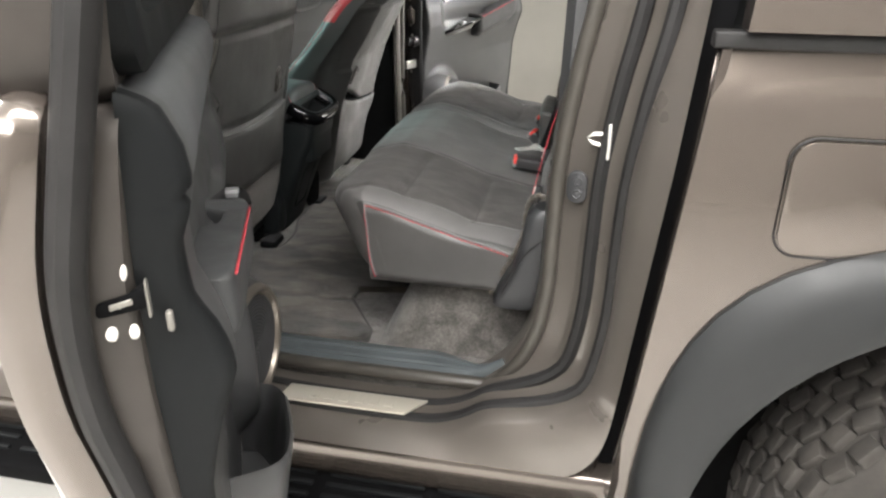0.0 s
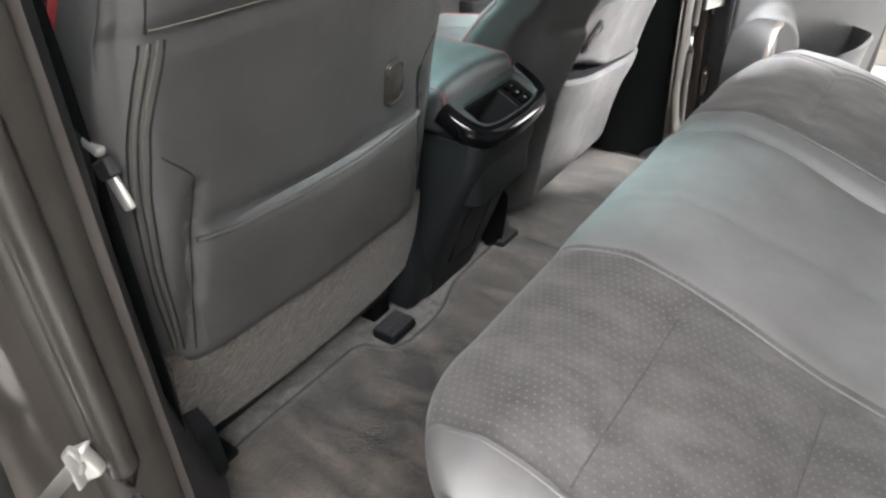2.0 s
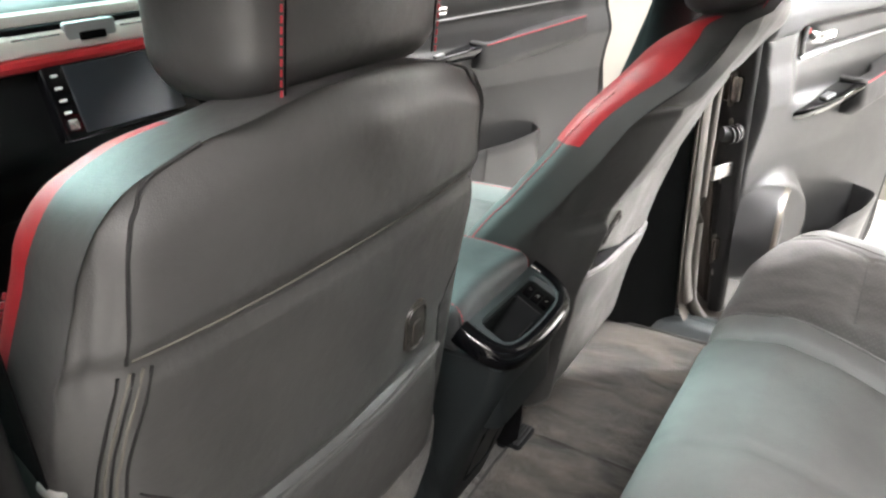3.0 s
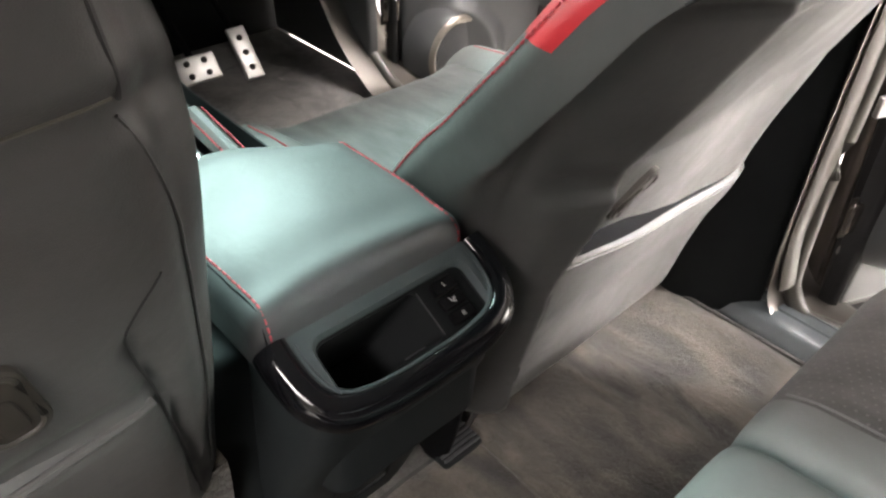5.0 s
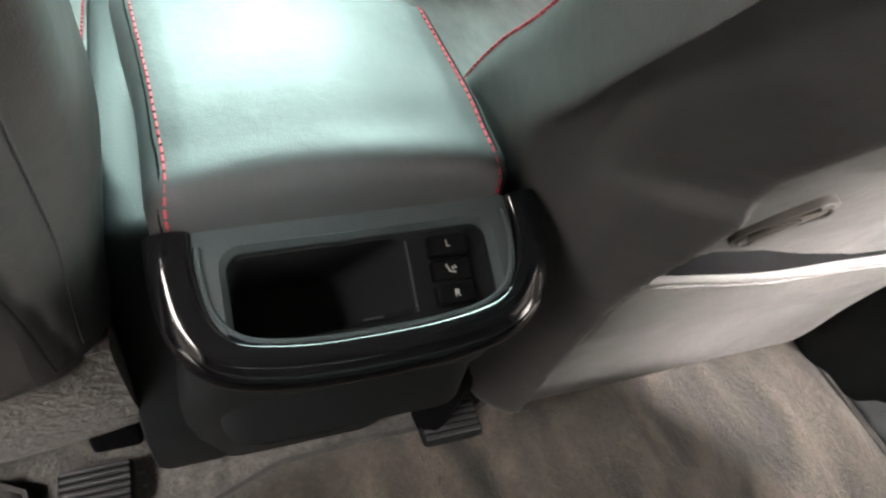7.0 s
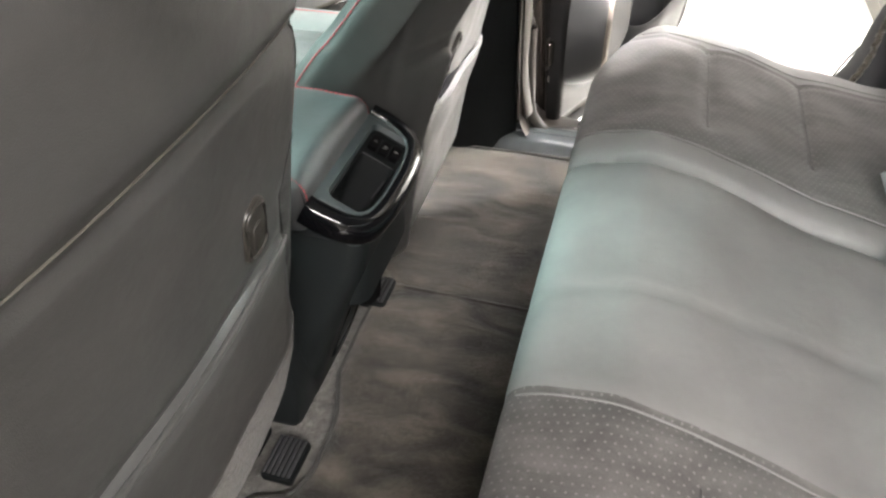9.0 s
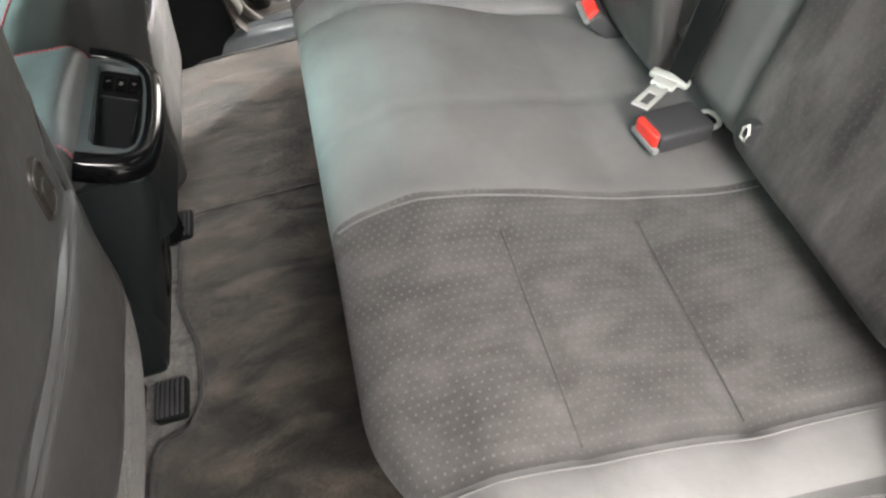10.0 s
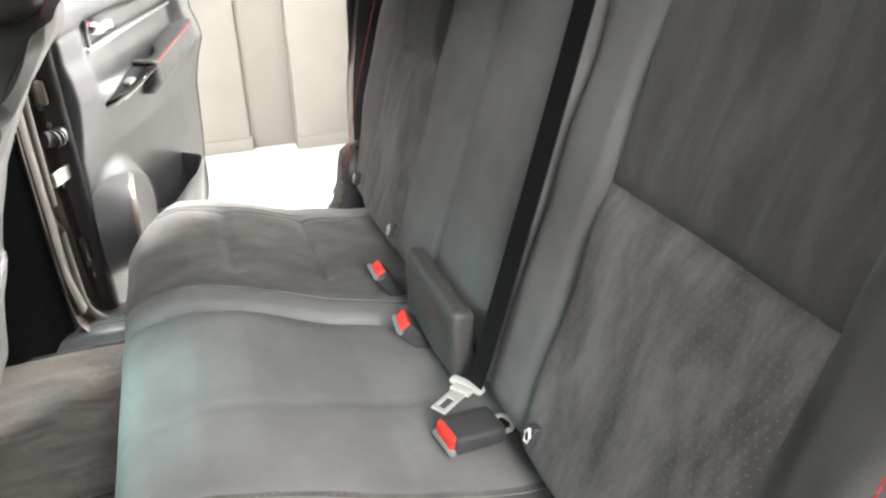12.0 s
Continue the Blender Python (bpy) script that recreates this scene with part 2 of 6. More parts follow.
BLUE_LIGHT = material("blue_trim_strip", (0.05, 0.07, 0.4), 0.2, 0.4)
LAMP_GLASS = material("lamp_diffuser", (0.9, 0.9, 0.9), 0.5)
lp = LAMP_GLASS.node_tree.nodes["Principled BSDF"]
lp.inputs["Emission Color"].default_value, lp.inputs["Emission Strength"].default_value = (1, 0.97, 0.93, 1), 6.0


def tinted_glass(name, tint, body=0.06):
    m = bpy.data.materials.new(name)
    m.use_nodes = True
    nt = m.node_tree
    nt.nodes.remove(nt.nodes["Principled BSDF"])
    clear, gloss, mix, fres = (nt.nodes.new(k) for k in ("ShaderNodeBsdfTransparent", "ShaderNodeBsdfGlossy", "ShaderNodeMixShader", "ShaderNodeFresnel"))
    clear.inputs["Color"].default_value = (*tint, 1)
    gloss.inputs["Roughness"].default_value = 0.02
    fres.inputs["IOR"].default_value = 1.45
    nt.links.new(fres.outputs[0], mix.inputs[0])
    nt.links.new(clear.outputs[0], mix.inputs[1])
    nt.links.new(gloss.outputs[0], mix.inputs[2])
    nt.links.new(mix.outputs[0], nt.nodes["Material Output"].inputs["Surface"])
    return m


GREEN_GLASS = tinted_glass("green_tinted_glass", (0.72, 0.9, 0.89))
SMOKE_GLASS = tinted_glass("smoked_glass", (0.42, 0.47, 0.47))

# ---- modelling kit ----
def thing(name, label, category, group="", at=None, kind=""):
    ob = new(name)
    ob.empty_display_size = 0.05
    ob.matrix_basis = at or Matrix()
    return tagged(ob, label, category, group, kind)


def obj(name, V, F, mat, parent=None, label="", sharp=38, local=False):
    """One mesh object from arrays of points and faces, as a part of parent. Unless local, the points are in world metres."""
    V = np.asarray(V, float)
    used = sorted({i for f in F for i in f})
    where = {i: n for n, i in enumerate(used)}
    me = bpy.data.meshes.new(name)
    me.from_pydata([tuple(V[i]) for i in used], [], [[where[i] for i in f] for f in F])
    bm = bmesh.new()
    bm.from_mesh(me)
    bmesh.ops.recalc_face_normals(bm, faces=bm.faces)
    bm.to_mesh(me)
    bm.free()
    me.polygons.foreach_set("use_smooth", [True] * len(me.polygons))
    me.set_sharp_from_angle(angle=radians(sharp))
    me.materials.append(mat)
    ob = new(name, me)
    if parent:
        ob.parent = parent
        if not local and parent.type == "EMPTY":
            ob.matrix_parent_inverse = parent.matrix_basis.inverted()
    return tagged(ob, label)


def joined(*pieces):
    V, F = [], []
    for v, f in pieces:
        n = len(V)
        V += [tuple(p) for p in v]
        F += [[i + n for i in face] for face in f]
    return np.array(V), F


def lattice(size, r, step):
    """A box of size, rounded by r, as a grid of quads about step wide. Returns points, faces and the points' places on the sharp box."""
    h = np.array(size) / 2
    n = [max(2, int(math.ceil(s / step))) for s in size]
    index, Q, F = {}, [], []

    def vert(key):
        if key not in index:
            index[key] = len(Q)
            Q.append([-h[a] + 2 * h[a] * key[a] / n[a] for a in range(3)])
        return index[key]

    for a in range(3):
        b, c = (a + 1) % 3, (a + 2) % 3
        for side in (0, n[a]):
            for i in range(n[b]):
                for j in range(n[c]):
                    quad = []
                    for di, dj in ((0, 0), (1, 0), (1, 1), (0, 1)):
                        key = [0, 0, 0]
                        key[a], key[b], key[c] = side, i + di, j + dj
                        quad.append(vert(tuple(key)))
                    F.append(quad if side else quad[::-1])
    Q = np.array(Q)
    inner = np.clip(Q, -(h - r), h - r)
    d = Q - inner
    length = np.maximum(np.linalg.norm(d, axis=1, keepdims=True), 1e-9)
    return inner + np.where(length > 1e-8, r * d / length, 0), F, Q


def faces_where(F, Q, test):
    """The faces whose middle passes test(middles), and the others."""
    mid = np.array([Q[f].mean(0) for f in F])
    hit = test(mid)
    return [f for f, k in zip(F, hit) if k], [f for f, k in zip(F, hit) if not k]


def rbox(centre, size, r=0.005, turn=None, seg=3):
    """A box with rounded edges."""
    r = min(r, min(size) * 0.49)
    h = np.array(size) / 2
    ticks = []
    for a in range(3):
        ang = [math.sin(math.pi / 2 * (k / seg)) for k in range(seg + 1)]
        lo = [-h[a] + r - r * s for s in ang[::-1]]
        ticks.append(np.array(lo + [-v for v in lo[::-1]]))
    n = [len(t) - 1 for t in ticks]
    index, Q, F = {}, [], []

    def vert(key):
        if key not in index:
            index[key] = len(Q)
            Q.append([ticks[a][key[a]] for a in range(3)])
        return index[key]

    for a in range(3):
        b, c = (a + 1) % 3, (a + 2) % 3
        for side in (0, n[a]):
            for i in range(n[b]):
                for j in range(n[c]):
                    quad = []
                    for di, dj in ((0, 0), (1, 0), (1, 1), (0, 1)):
                        key = [0, 0, 0]
                        key[a], key[b], key[c] = side, i + di, j + dj
                        quad.append(vert(tuple(key)))
                    F.append(quad if side else quad[::-1])
    Q = np.array(Q)
    inner = np.clip(Q, -(h - r), h - r)
    d = Q - inner
    length = np.maximum(np.linalg.norm(d, axis=1, keepdims=True), 1e-9)
    V = inner + np.where(length > 1e-8, r * d / length, 0)
    if turn is not None:
        V = V @ np.array(turn.to_3x3()).T
    return V + np.array(centre), F


def loft(rings, closed=True, cap=True):
    n, V, F = len(rings[0]), [p for ring in rings for p in ring], []
    for k in range(len(rings) - 1):
        for i in range(n if closed else n - 1):
            j = (i + 1) % n
            F.append([k * n + i, k * n + j, (k + 1) * n + j, (k + 1) * n + i])
    if cap and closed:
        F += [list(range(n))[::-1], [(len(rings) - 1) * n + i for i in range(n)]]
    return np.array(V, float), F


def inset(poly, d):
    """The closed 2D outline moved inwards by d (outwards if negative)."""
    P = np.asarray(poly, float)
    turn = np.roll(P, -1, 0) - np.roll(P, 1, 0)
    turn /= np.maximum(np.linalg.norm(turn, axis=1, keepdims=True), 1e-9)
    area2 = (P[:, 0] * np.roll(P[:, 1], -1) - np.roll(P[:, 0], -1) * P[:, 1]).sum()
    return P + d * np.stack([-turn[:, 1], turn[:, 0]], 1) * np.sign(area2)


def prism(poly, lo, hi, bevel, axis):
    """A plate with the 2D outline, from lo to hi along the axis, with rounded rims. The outline's two numbers run along the other two axes in xyz order."""
    b = min(bevel, abs(hi - lo) * 0.45)
    s = 1 if hi > lo else -1
    rings = []
    for d, h in ((b, lo), (b * 0.3, lo + s * b * 0.3), (0, lo + s * b), (0, hi - s * b), (b * 0.3, hi - s * b * 0.3), (b, hi)):
        ring = inset(poly, d)
        rings.append(np.insert(ring, axis, h, axis=1))
    return loft(rings)


def spline(pts, n=8, closed=False):
    """A smooth curve through the points, n steps to a span."""
    P = [np.array(p, float) for p in pts]
    m, out = len(P), []
    for i in range(m if closed else m - 1):
        a, b, c, d = (P[(i + k) % m] if closed else P[min(max(i + k, 0), m - 1)] for k in (-1, 0, 1, 2))
        for k in range(n):
            t = k / n
            out.append(0.5 * (2 * b + (c - a) * t + (2 * a - 5 * b + 4 * c - d) * t * t + (3 * b - a - 3 * c + d) * t**3))
    if not closed:
        out.append(P[-1])
    return np.array(out)


def tube(pts, r, n=8, closed=False, flat=None):
    """A round bar along the points; flat=(a, b): an oval of those half sizes, b along the curve's own up."""
    P = np.asarray(pts, float)
    t = np.roll(P, -1, 0) - np.roll(P, 1, 0)
    if not closed:
        t[0], t[-1] = P[1] - P[0], P[-1] - P[-2]
    t /= np.maximum(np.linalg.norm(t, axis=1, keepdims=True), 1e-9)
    up = np.array([0, 0, 1.0]) if abs(t[:, 2]).mean() < 0.8 else np.array([1.0, 0, 0])
    side = np.cross(t, up)
    side /= np.maximum(np.linalg.norm(side, axis=1, keepdims=True), 1e-9)
    over = np.cross(side, t)
    a, b = flat or (r, r)
    rings = [[p + a * math.cos(w) * s + b * math.sin(w) * o for w in np.arange(n) * 2 * math.pi / n] for p, s, o in zip(P, side, over)]
    if closed:
        rings.append(rings[0])
        return loft(rings, cap=False)
    return loft(rings)


def stitches(path, length=0.0045, gap=0.0022, r=0.001, lift=(0, 0, 0)):
    """Short threads along a path, as one mesh."""
    P = np.asarray(path, float) + np.array(lift)
    d = np.r_[0, np.cumsum(np.linalg.norm(np.diff(P, axis=0), axis=1))]
    pieces, s = [], 0.0
    while s + length < d[-1]:
        a, b = (np.array([np.interp(v, d, P[:, k]) for k in range(3)]) for v in (s, s + length))
        pieces.append(tube([a, b], r, 5))
        s += length + gap
    return joined(*pieces)


def snug(P, line, push=(0, 0, 0), rounds=4):
    """A line laid onto the nearest points of a dense mesh, then evened out."""
    out = []
    for p in np.asarray(line, float):
        d2 = ((P - p) ** 2).sum(1)
        near = np.argpartition(d2, 6)[:6]
        wgt = 1 / (d2[near] + 1e-6)
        out.append((P[near] * wgt[:, None]).sum(0) / wgt.sum() + np.array(push))
    out = np.array(out)
    for _ in range(rounds):
        out[1:-1] = (out[:-2] + 2 * out[1:-1] + out[2:]) / 4
    return out


def smooth(a, b, x):
    t = np.clip((x - a) / (b - a), 0, 1)
    return t * t * (3 - 2 * t)


def groove(x, at, width):
    return np.exp(-(((x - at) / width) ** 2))


def arc(cx, cy, r, a0, a1, n=8):
    return [(cx + r * math.cos(radians(a0 + (a1 - a0) * k / n)), cy + r * math.sin(radians(a0 + (a1 - a0) * k / n))) for k in range(n + 1)]


def round_rect(w, h, r, n=5, cx=0.0, cy=0.0):
    out = []
    for sx, sy, a in ((1, 1, 0), (-1, 1, 90), (-1, -1, 180), (1, -1, 270)):
        out += arc(cx + sx * (w / 2 - r), cy + sy * (h / 2 - r), r, a, a + 90, n)
    return np.array(out)


def lathe(profile, n=32):
    """A solid of revolution round the x axis: profile rows of (x, radius)."""
    rings = [[(x, r * math.cos(w), r * math.sin(w)) for w in np.arange(n) * 2 * math.pi / n] for x, r in profile]
    return loft(rings)


def moved(vf, m):
    V, F = vf
    M = np.array(m)
    return V @ M[:3, :3].T + M[:3, 3], F


def mirror_y(vf):
    V, F = vf
    return np.asarray(V) * (1, -1, 1), F


def offset_poly(poly, d):
    """A polygon with straight sides, each moved inwards by d."""
    P = np.asarray(poly, float)
    n = len(P)
    area2 = (P[:, 0] * np.roll(P[:, 1], -1) - np.roll(P[:, 0], -1) * P[:, 1]).sum()
    out = []
    for i in range(n):
        a, b, c = P[i - 1], P[i], P[(i + 1) % n]
        u, v = (b - a) / np.linalg.norm(b - a), (c - b) / np.linalg.norm(c - b)
        nu, nv = (np.array((-w[1], w[0])) * np.sign(area2) for w in (u, v))
        k = 1 + nu @ nv
        out.append(b + d * (nu + nv) / max(k, 0.3))
    return np.array(out)


def rounded(poly, r, n=5):
    """A polygon with its corners rounded by curves that begin r from each corner."""
    P, out = np.asarray(poly, float), []
    m = len(P)
    for i in range(m):
        a, b, c = P[i - 1], P[i], P[(i + 1) % m]
        ra, rc = min(r, np.linalg.norm(a - b) * 0.45), min(r, np.linalg.norm(c - b) * 0.45)
        p, q = b + (a - b) / np.linalg.norm(a - b) * ra, b + (c - b) / np.linalg.norm(c - b) * rc
        for k in range(n + 1):
            t = k / n
            out.append((1 - t) ** 2 * p + 2 * t * (1 - t) * b + t * t * q)
    return np.array(out)

# ---- garage ----
def setting(name, vf, mat, label, category, sharp=30):
    ob = obj(name, *vf, mat, sharp=sharp)
    return tagged(ob, label, category, kind="structure")


RX0, RX1, RY0, RY1, RH = -6.0, 5.0, -4.6, 3.5, 3.2
setting("ground", rbox(((RX0 + RX1) / 2, (RY0 + RY1) / 2, -0.05), (RX1 - RX0 + 0.4, RY1 - RY0 + 0.4, 0.1), 0.004), FLOOR_PAINT, "pale glossy painted garage floor", "floor")
setting("wall_right", rbox(((RX0 + RX1) / 2, RY1 + 0.06, RH / 2), (RX1 - RX0, 0.12, RH), 0.004), WALL, "cream painted panelled garage wall", "wall")
# left, front and back walls are unseen, kept white to bounce light
setting("wall_left", rbox(((RX0 + RX1) / 2, RY0 - 0.06, RH / 2), (RX1 - RX0, 0.12, RH), 0.004), WHITE_WALL, "unseen white garage wall, pale to bounce light", "wall")
setting("wall_front", rbox((RX0 - 0.06, (RY0 + RY1) / 2, RH / 2), (0.12, RY1 - RY0, RH), 0.004), WHITE_WALL, "unseen pale garage wall, added for its bounce", "wall")
setting("wall_back", rbox((RX1 + 0.06, (RY0 + RY1) / 2, RH / 2), (0.12, RY1 - RY0, RH), 0.004), WHITE_WALL, "unseen pale garage wall, added for its bounce", "wall")
setting("ceiling", rbox(((RX0 + RX1) / 2, (RY0 + RY1) / 2, RH + 0.05), (RX1 - RX0 + 0.24, RY1 - RY0 + 0.24, 0.1), 0.004), CEILING, "white garage ceiling", "ceiling")
for px, pw, out in ((0.87, 0.42, 0.64), (-0.92, 1.9, 0.03), (0.70, 0.80, 0.12), (2.9, 0.22, 0.12), (-3.0, 0.5, 0.12)):
    post = thing("wall_post", "beige painted square wall post", "post", "posts along the wall")
    obj("shaft", *rbox((px, RY1 - out / 2, RH / 2), (pw, out, RH - 0.01), 0.01), POST, post)
    obj("skirting", *rbox((px, RY1 - out / 2 - 0.006, 0.04), (pw + 0.012, out + 0.012, 0.08), 0.005), POST, post)
# added window just out of view, with a glowing pane, as a side light
setting("window_added", joined(*[rbox((1.45 + a, RY1 - 0.03, 1.25 + b), size, 0.006) for a, b, size in ((-0.72, 0, (0.08, 0.08, 2.1)), (0.72, 0, (0.08, 0.08, 2.1)), (0, 1.0, (1.52, 0.08, 0.08)), (0, -1.0, (1.52, 0.08, 0.08)))]), POST, "beige frame of an added side window, out of view", "window")
setting("window_added_pane", rbox((1.45, RY1 - 0.012, 1.25), (1.37, 0.012, 1.95), 0.002), LAMP_GLASS, "glowing pane of the added side window", "window")
# housings for the added lamps, all out of view
for spot, aim, length, width, *_ in LAMPS:
    lamp = thing("added_batten_lamp", "white ceiling batten lamp, added out of view", "lamp", "ceiling lamps")
    tilt = look(spot, aim)
    obj("housing", *moved(rbox((0, 0, 0.075), (length + 0.06, width + 0.06, 0.07), 0.01), tilt), CEILING, lamp)
    obj("diffuser", *moved(rbox((0, 0, 0.025), (length, width, 0.04), 0.012), tilt), LAMP_GLASS, lamp)
    for q in (-0.4, 0.4):
        top = tilt @ Vector((q * length, 0, 0.1))
        obj("hanger", *tube([tuple(top), (top.x, top.y, RH + 0.01)], 0.008, 8), STEEL, lamp)

# ---- cab shell ----
HX, HY, SWING = -0.615, 0.83, 63.4
OPEN = spline([(-0.48, 0.59), (-0.20, 0.582), (-0.10, 0.596), (-0.03, 0.645), (0.018, 0.725), (0.038, 0.83), (0.041, 0.95), (0.045, 1.08), (0.062, 1.22), (0.085, 1.36), (0.09, 1.52), (0.04, 1.65), (-0.12, 1.70),
               (-0.42, 1.70), (-0.54, 1.65), (-0.58, 1.5), (-0.595, 1.1), (-0.595, 0.75), (-0.575, 0.63)], 6, closed=True)
OPEN_FRONT = spline([(-1.45, 0.605), (-0.80, 0.605), (-0.735, 0.64), (-0.715, 0.8), (-0.705, 1.1), (-0.70, 1.5), (-0.76, 1.66), (-0.95, 1.70), (-1.2, 1.68), (-1.5, 1.45),
                     (-1.78, 1.18), (-1.80, 1.0), (-1.76, 0.8), (-1.62, 0.65)], 6, closed=True)


def side_y(z):
    """How far out the body side stands at a height."""
    z = np.asarray(z, float)
    return 0.885 - 0.16 * np.clip(z - 1.12, 0, None) - 0.06 * np.clip(0.75 - z, 0, None)


def step_scale(outline):
    """The steps of the frame are wide on the rear pillar and narrow on the middle one."""
    if outline is OPEN_FRONT:
        return np.interp(outline[:, 0], [-0.95, -0.8], [1.0, 0.4])[:, None]
    return np.interp(outline[:, 0], [-0.6, -0.5, -0.18, 0.0], [0.5, 0.6, 1.0, 1.35])[:, None]


def jamb(outline, rim):
    """The stepped frame round a door opening, out to the body side; rim gives the outer edge for each point."""
    low = smooth(0.74, 0.62, outline[:, 1])[:, None]
    rings = []
    for d, y, drop in ((0.0, 0.66, 0.0), (0.0, 0.70, 0.0), (0.003, 0.718, 0.0), (0.015, 0.726, 0.0), (0.045, 0.742, 0.001), (0.05, 0.748, 0.002), (0.054, 0.762, 0.003),
                       (0.07, 0.772, 0.004), (0.083, 0.784, 0.004), (0.088, 0.80, 0.005), (0.095, 0.83, 0.008), (0.102, 0.852, 0.016), (0.109, 0.862, 0.026)):
        ring = outline + (inset(outline, -d) - outline) * step_scale(outline) * (1 - low) - low * np.array((0.0, drop))
        depth = np.full(len(ring), y) + (side_y(ring[:, 1]) - 0.885) * smooth(0.70, 0.85, y)
        rings.append(np.stack([ring[:, 0], -depth, ring[:, 1]], 1))
    edge = rim(outline)
    for y_in in (0.0, 0.012, 0.06):
        rings.append(np.stack([edge[:, 0], -side_y(edge[:, 1]) + y_in + (0.004 if y_in else 0.0), edge[:, 1]], 1))
    return loft(rings, cap=False)


def gap_x(z):
    return 0.246 + 0.09 * (z - 1.2)


def rear_rim(o):
    x, z = o[:, 0], o[:, 1]
    out = inset(o, -0.125)
    k = smooth(-0.14, 0.02, x)
    out[:, 0] = out[:, 0] * (1 - k) + np.maximum(out[:, 0], gap_x(out[:, 1]) - 0.014) * k
    out[:, 0] = np.clip(out[:, 0], -0.655, gap_x(out[:, 1]) - 0.014)
    out[:, 1] = np.clip(out[:, 1], 0.535, 1.79)
    return out


def front_rim(o):
    out = inset(o, -0.11)
    out[:, 0] = np.minimum(out[:, 0], -0.658)
    out[:, 1] = np.clip(out[:, 1], 0.535, 1.79)
    return out


for side, flip in (("left", False), ("right", True)):
    for where, outline, rim in (("rear", OPEN, rear_rim), ("front", OPEN_FRONT, front_rim)):
        vf = jamb(outline, rim)
        setting(f"wall_{side}_{where}_jamb", mirror_y(vf) if flip else vf, JAMB, "bronze metallic painted door jamb and body side of the cab", "body side", 50)
    # rubber door seals, one thing for each opening
    for where, outline in (("rear", OPEN), ("front", OPEN_FRONT)):
        seal = thing("door_seal", "dark grey rubber seal round the door opening", "seal", "door seals")
        ring = outline + (inset(outline, -0.018) - outline) * smooth(-0.15, 0.0, outline[:, 0])[:, None]
        if where == "rear":
            ring = ring + (inset(outline, 0.011) - outline) * smooth(-0.45, -0.55, outline[:, 0])[:, None]
        hinge_side = smooth(-0.45, -0.55, outline[:, 0]) if where == "rear" else np.zeros(len(ring))
        pts = np.stack([ring[:, 0], -0.731 + 0.018 * hinge_side, np.maximum(ring[:, 1], 0.612)], 1)
        vf = tube(pts, 0.0135, 12, True)
        obj("bulb", *(mirror_y(vf) if flip else vf), SEAL, seal)
        if where == "rear":
            zs = np.linspace(0.665, 1.6, 30)
            xs = np.interp(zs, [0.66, 0.75, 1.1, 1.5, 1.6], [-0.578, -0.592, -0.592, -0.577, -0.555])
            vf = tube(np.stack([xs, np.full(30, -0.703), zs], 1), 0.01, 12, flat=(0.032, 0.009))
            obj("flap", *(mirror_y(vf) if flip else vf), SEAL, seal, "wide rubber flap along the middle pillar")
        for off, y, drop in ((0.063, 0.766, 0.010), (0.092, 0.812, 0.012)) if where == "rear" else ():
            low = smooth(0.74, 0.62, outline[:, 1])[:, None]
            ring = outline + (inset(outline, -off) - outline) * step_scale(outline) * (1 - low) - low * np.array((0.0, drop))
            ring = ring[: int(np.argmax((outline[:, 0] < -0.5) & (outline[:, 1] > 1.0)))]
            vf = tube(np.stack([ring[:, 0], np.full(len(ring), -y), ring[:, 1]], 1), 0.0125, 8)
            obj("lip", *(mirror_y(vf) if flip else vf), RUBBER, seal)

setting("floor", rbox((-0.93, 0, 0.587), (2.5, 1.46, 0.03), 0.004), CARPET, "grey carpeted cab floor", "floor")
setting("wall_cab_back", joined(rbox((0.285, 0, 0.86), (0.05, 1.5, 0.6), 0.01), rbox((0.285, -0.72, 1.42), (0.05, 0.14, 0.55), 0.01), rbox((0.285, 0.72, 1.42), (0.05, 0.14, 0.55), 0.01),
                                rbox((0.285, 0, 1.67), (0.05, 1.5, 0.1), 0.01)), PLASTIC, "dark plastic trim on the back wall of the cab", "wall")
setting("window_back", rbox((0.287, 0, 1.39), (0.006, 1.32, 0.48), 0.002), SMOKE_GLASS, "smoked rear window glass", "window")
setting("roof", rbox((-0.55, 0, 1.745), (1.72, 1.5, 0.05), 0.02), HEADLINER, "grey cloth headliner under the roof", "roof")
setting("roof_skin", rbox((-0.55, 0, 1.79), (1.78, 1.56, 0.03), 0.012), PAINT, "bronze metallic roof skin", "roof")
setting("wall_firewall", joined(rbox((-2.12, 0, 0.87), (0.05, 1.6, 0.6), 0.01)), PLASTIC, "black firewall under the dashboard", "wall")
# windscreen, leaning back from the cowl to the roof
V, F = rbox((0, 0, 0), (0.006, 1.46, 1.02), 0.002)
setting("window_windscreen", moved((V, F), pose(-1.80, 0, 1.45, 0, 57, 0)), GREEN_GLASS, "green-tinted windscreen glass", "window")
for s in (-1, 1):
    setting("pillar_front", tube([(-2.2, s * 0.80, 1.17), (-1.8, s * 0.77, 1.46), (-1.38, s * 0.72, 1.73)], 0.04, 10), PLASTIC, "black trimmed windscreen pillar", "pillar")

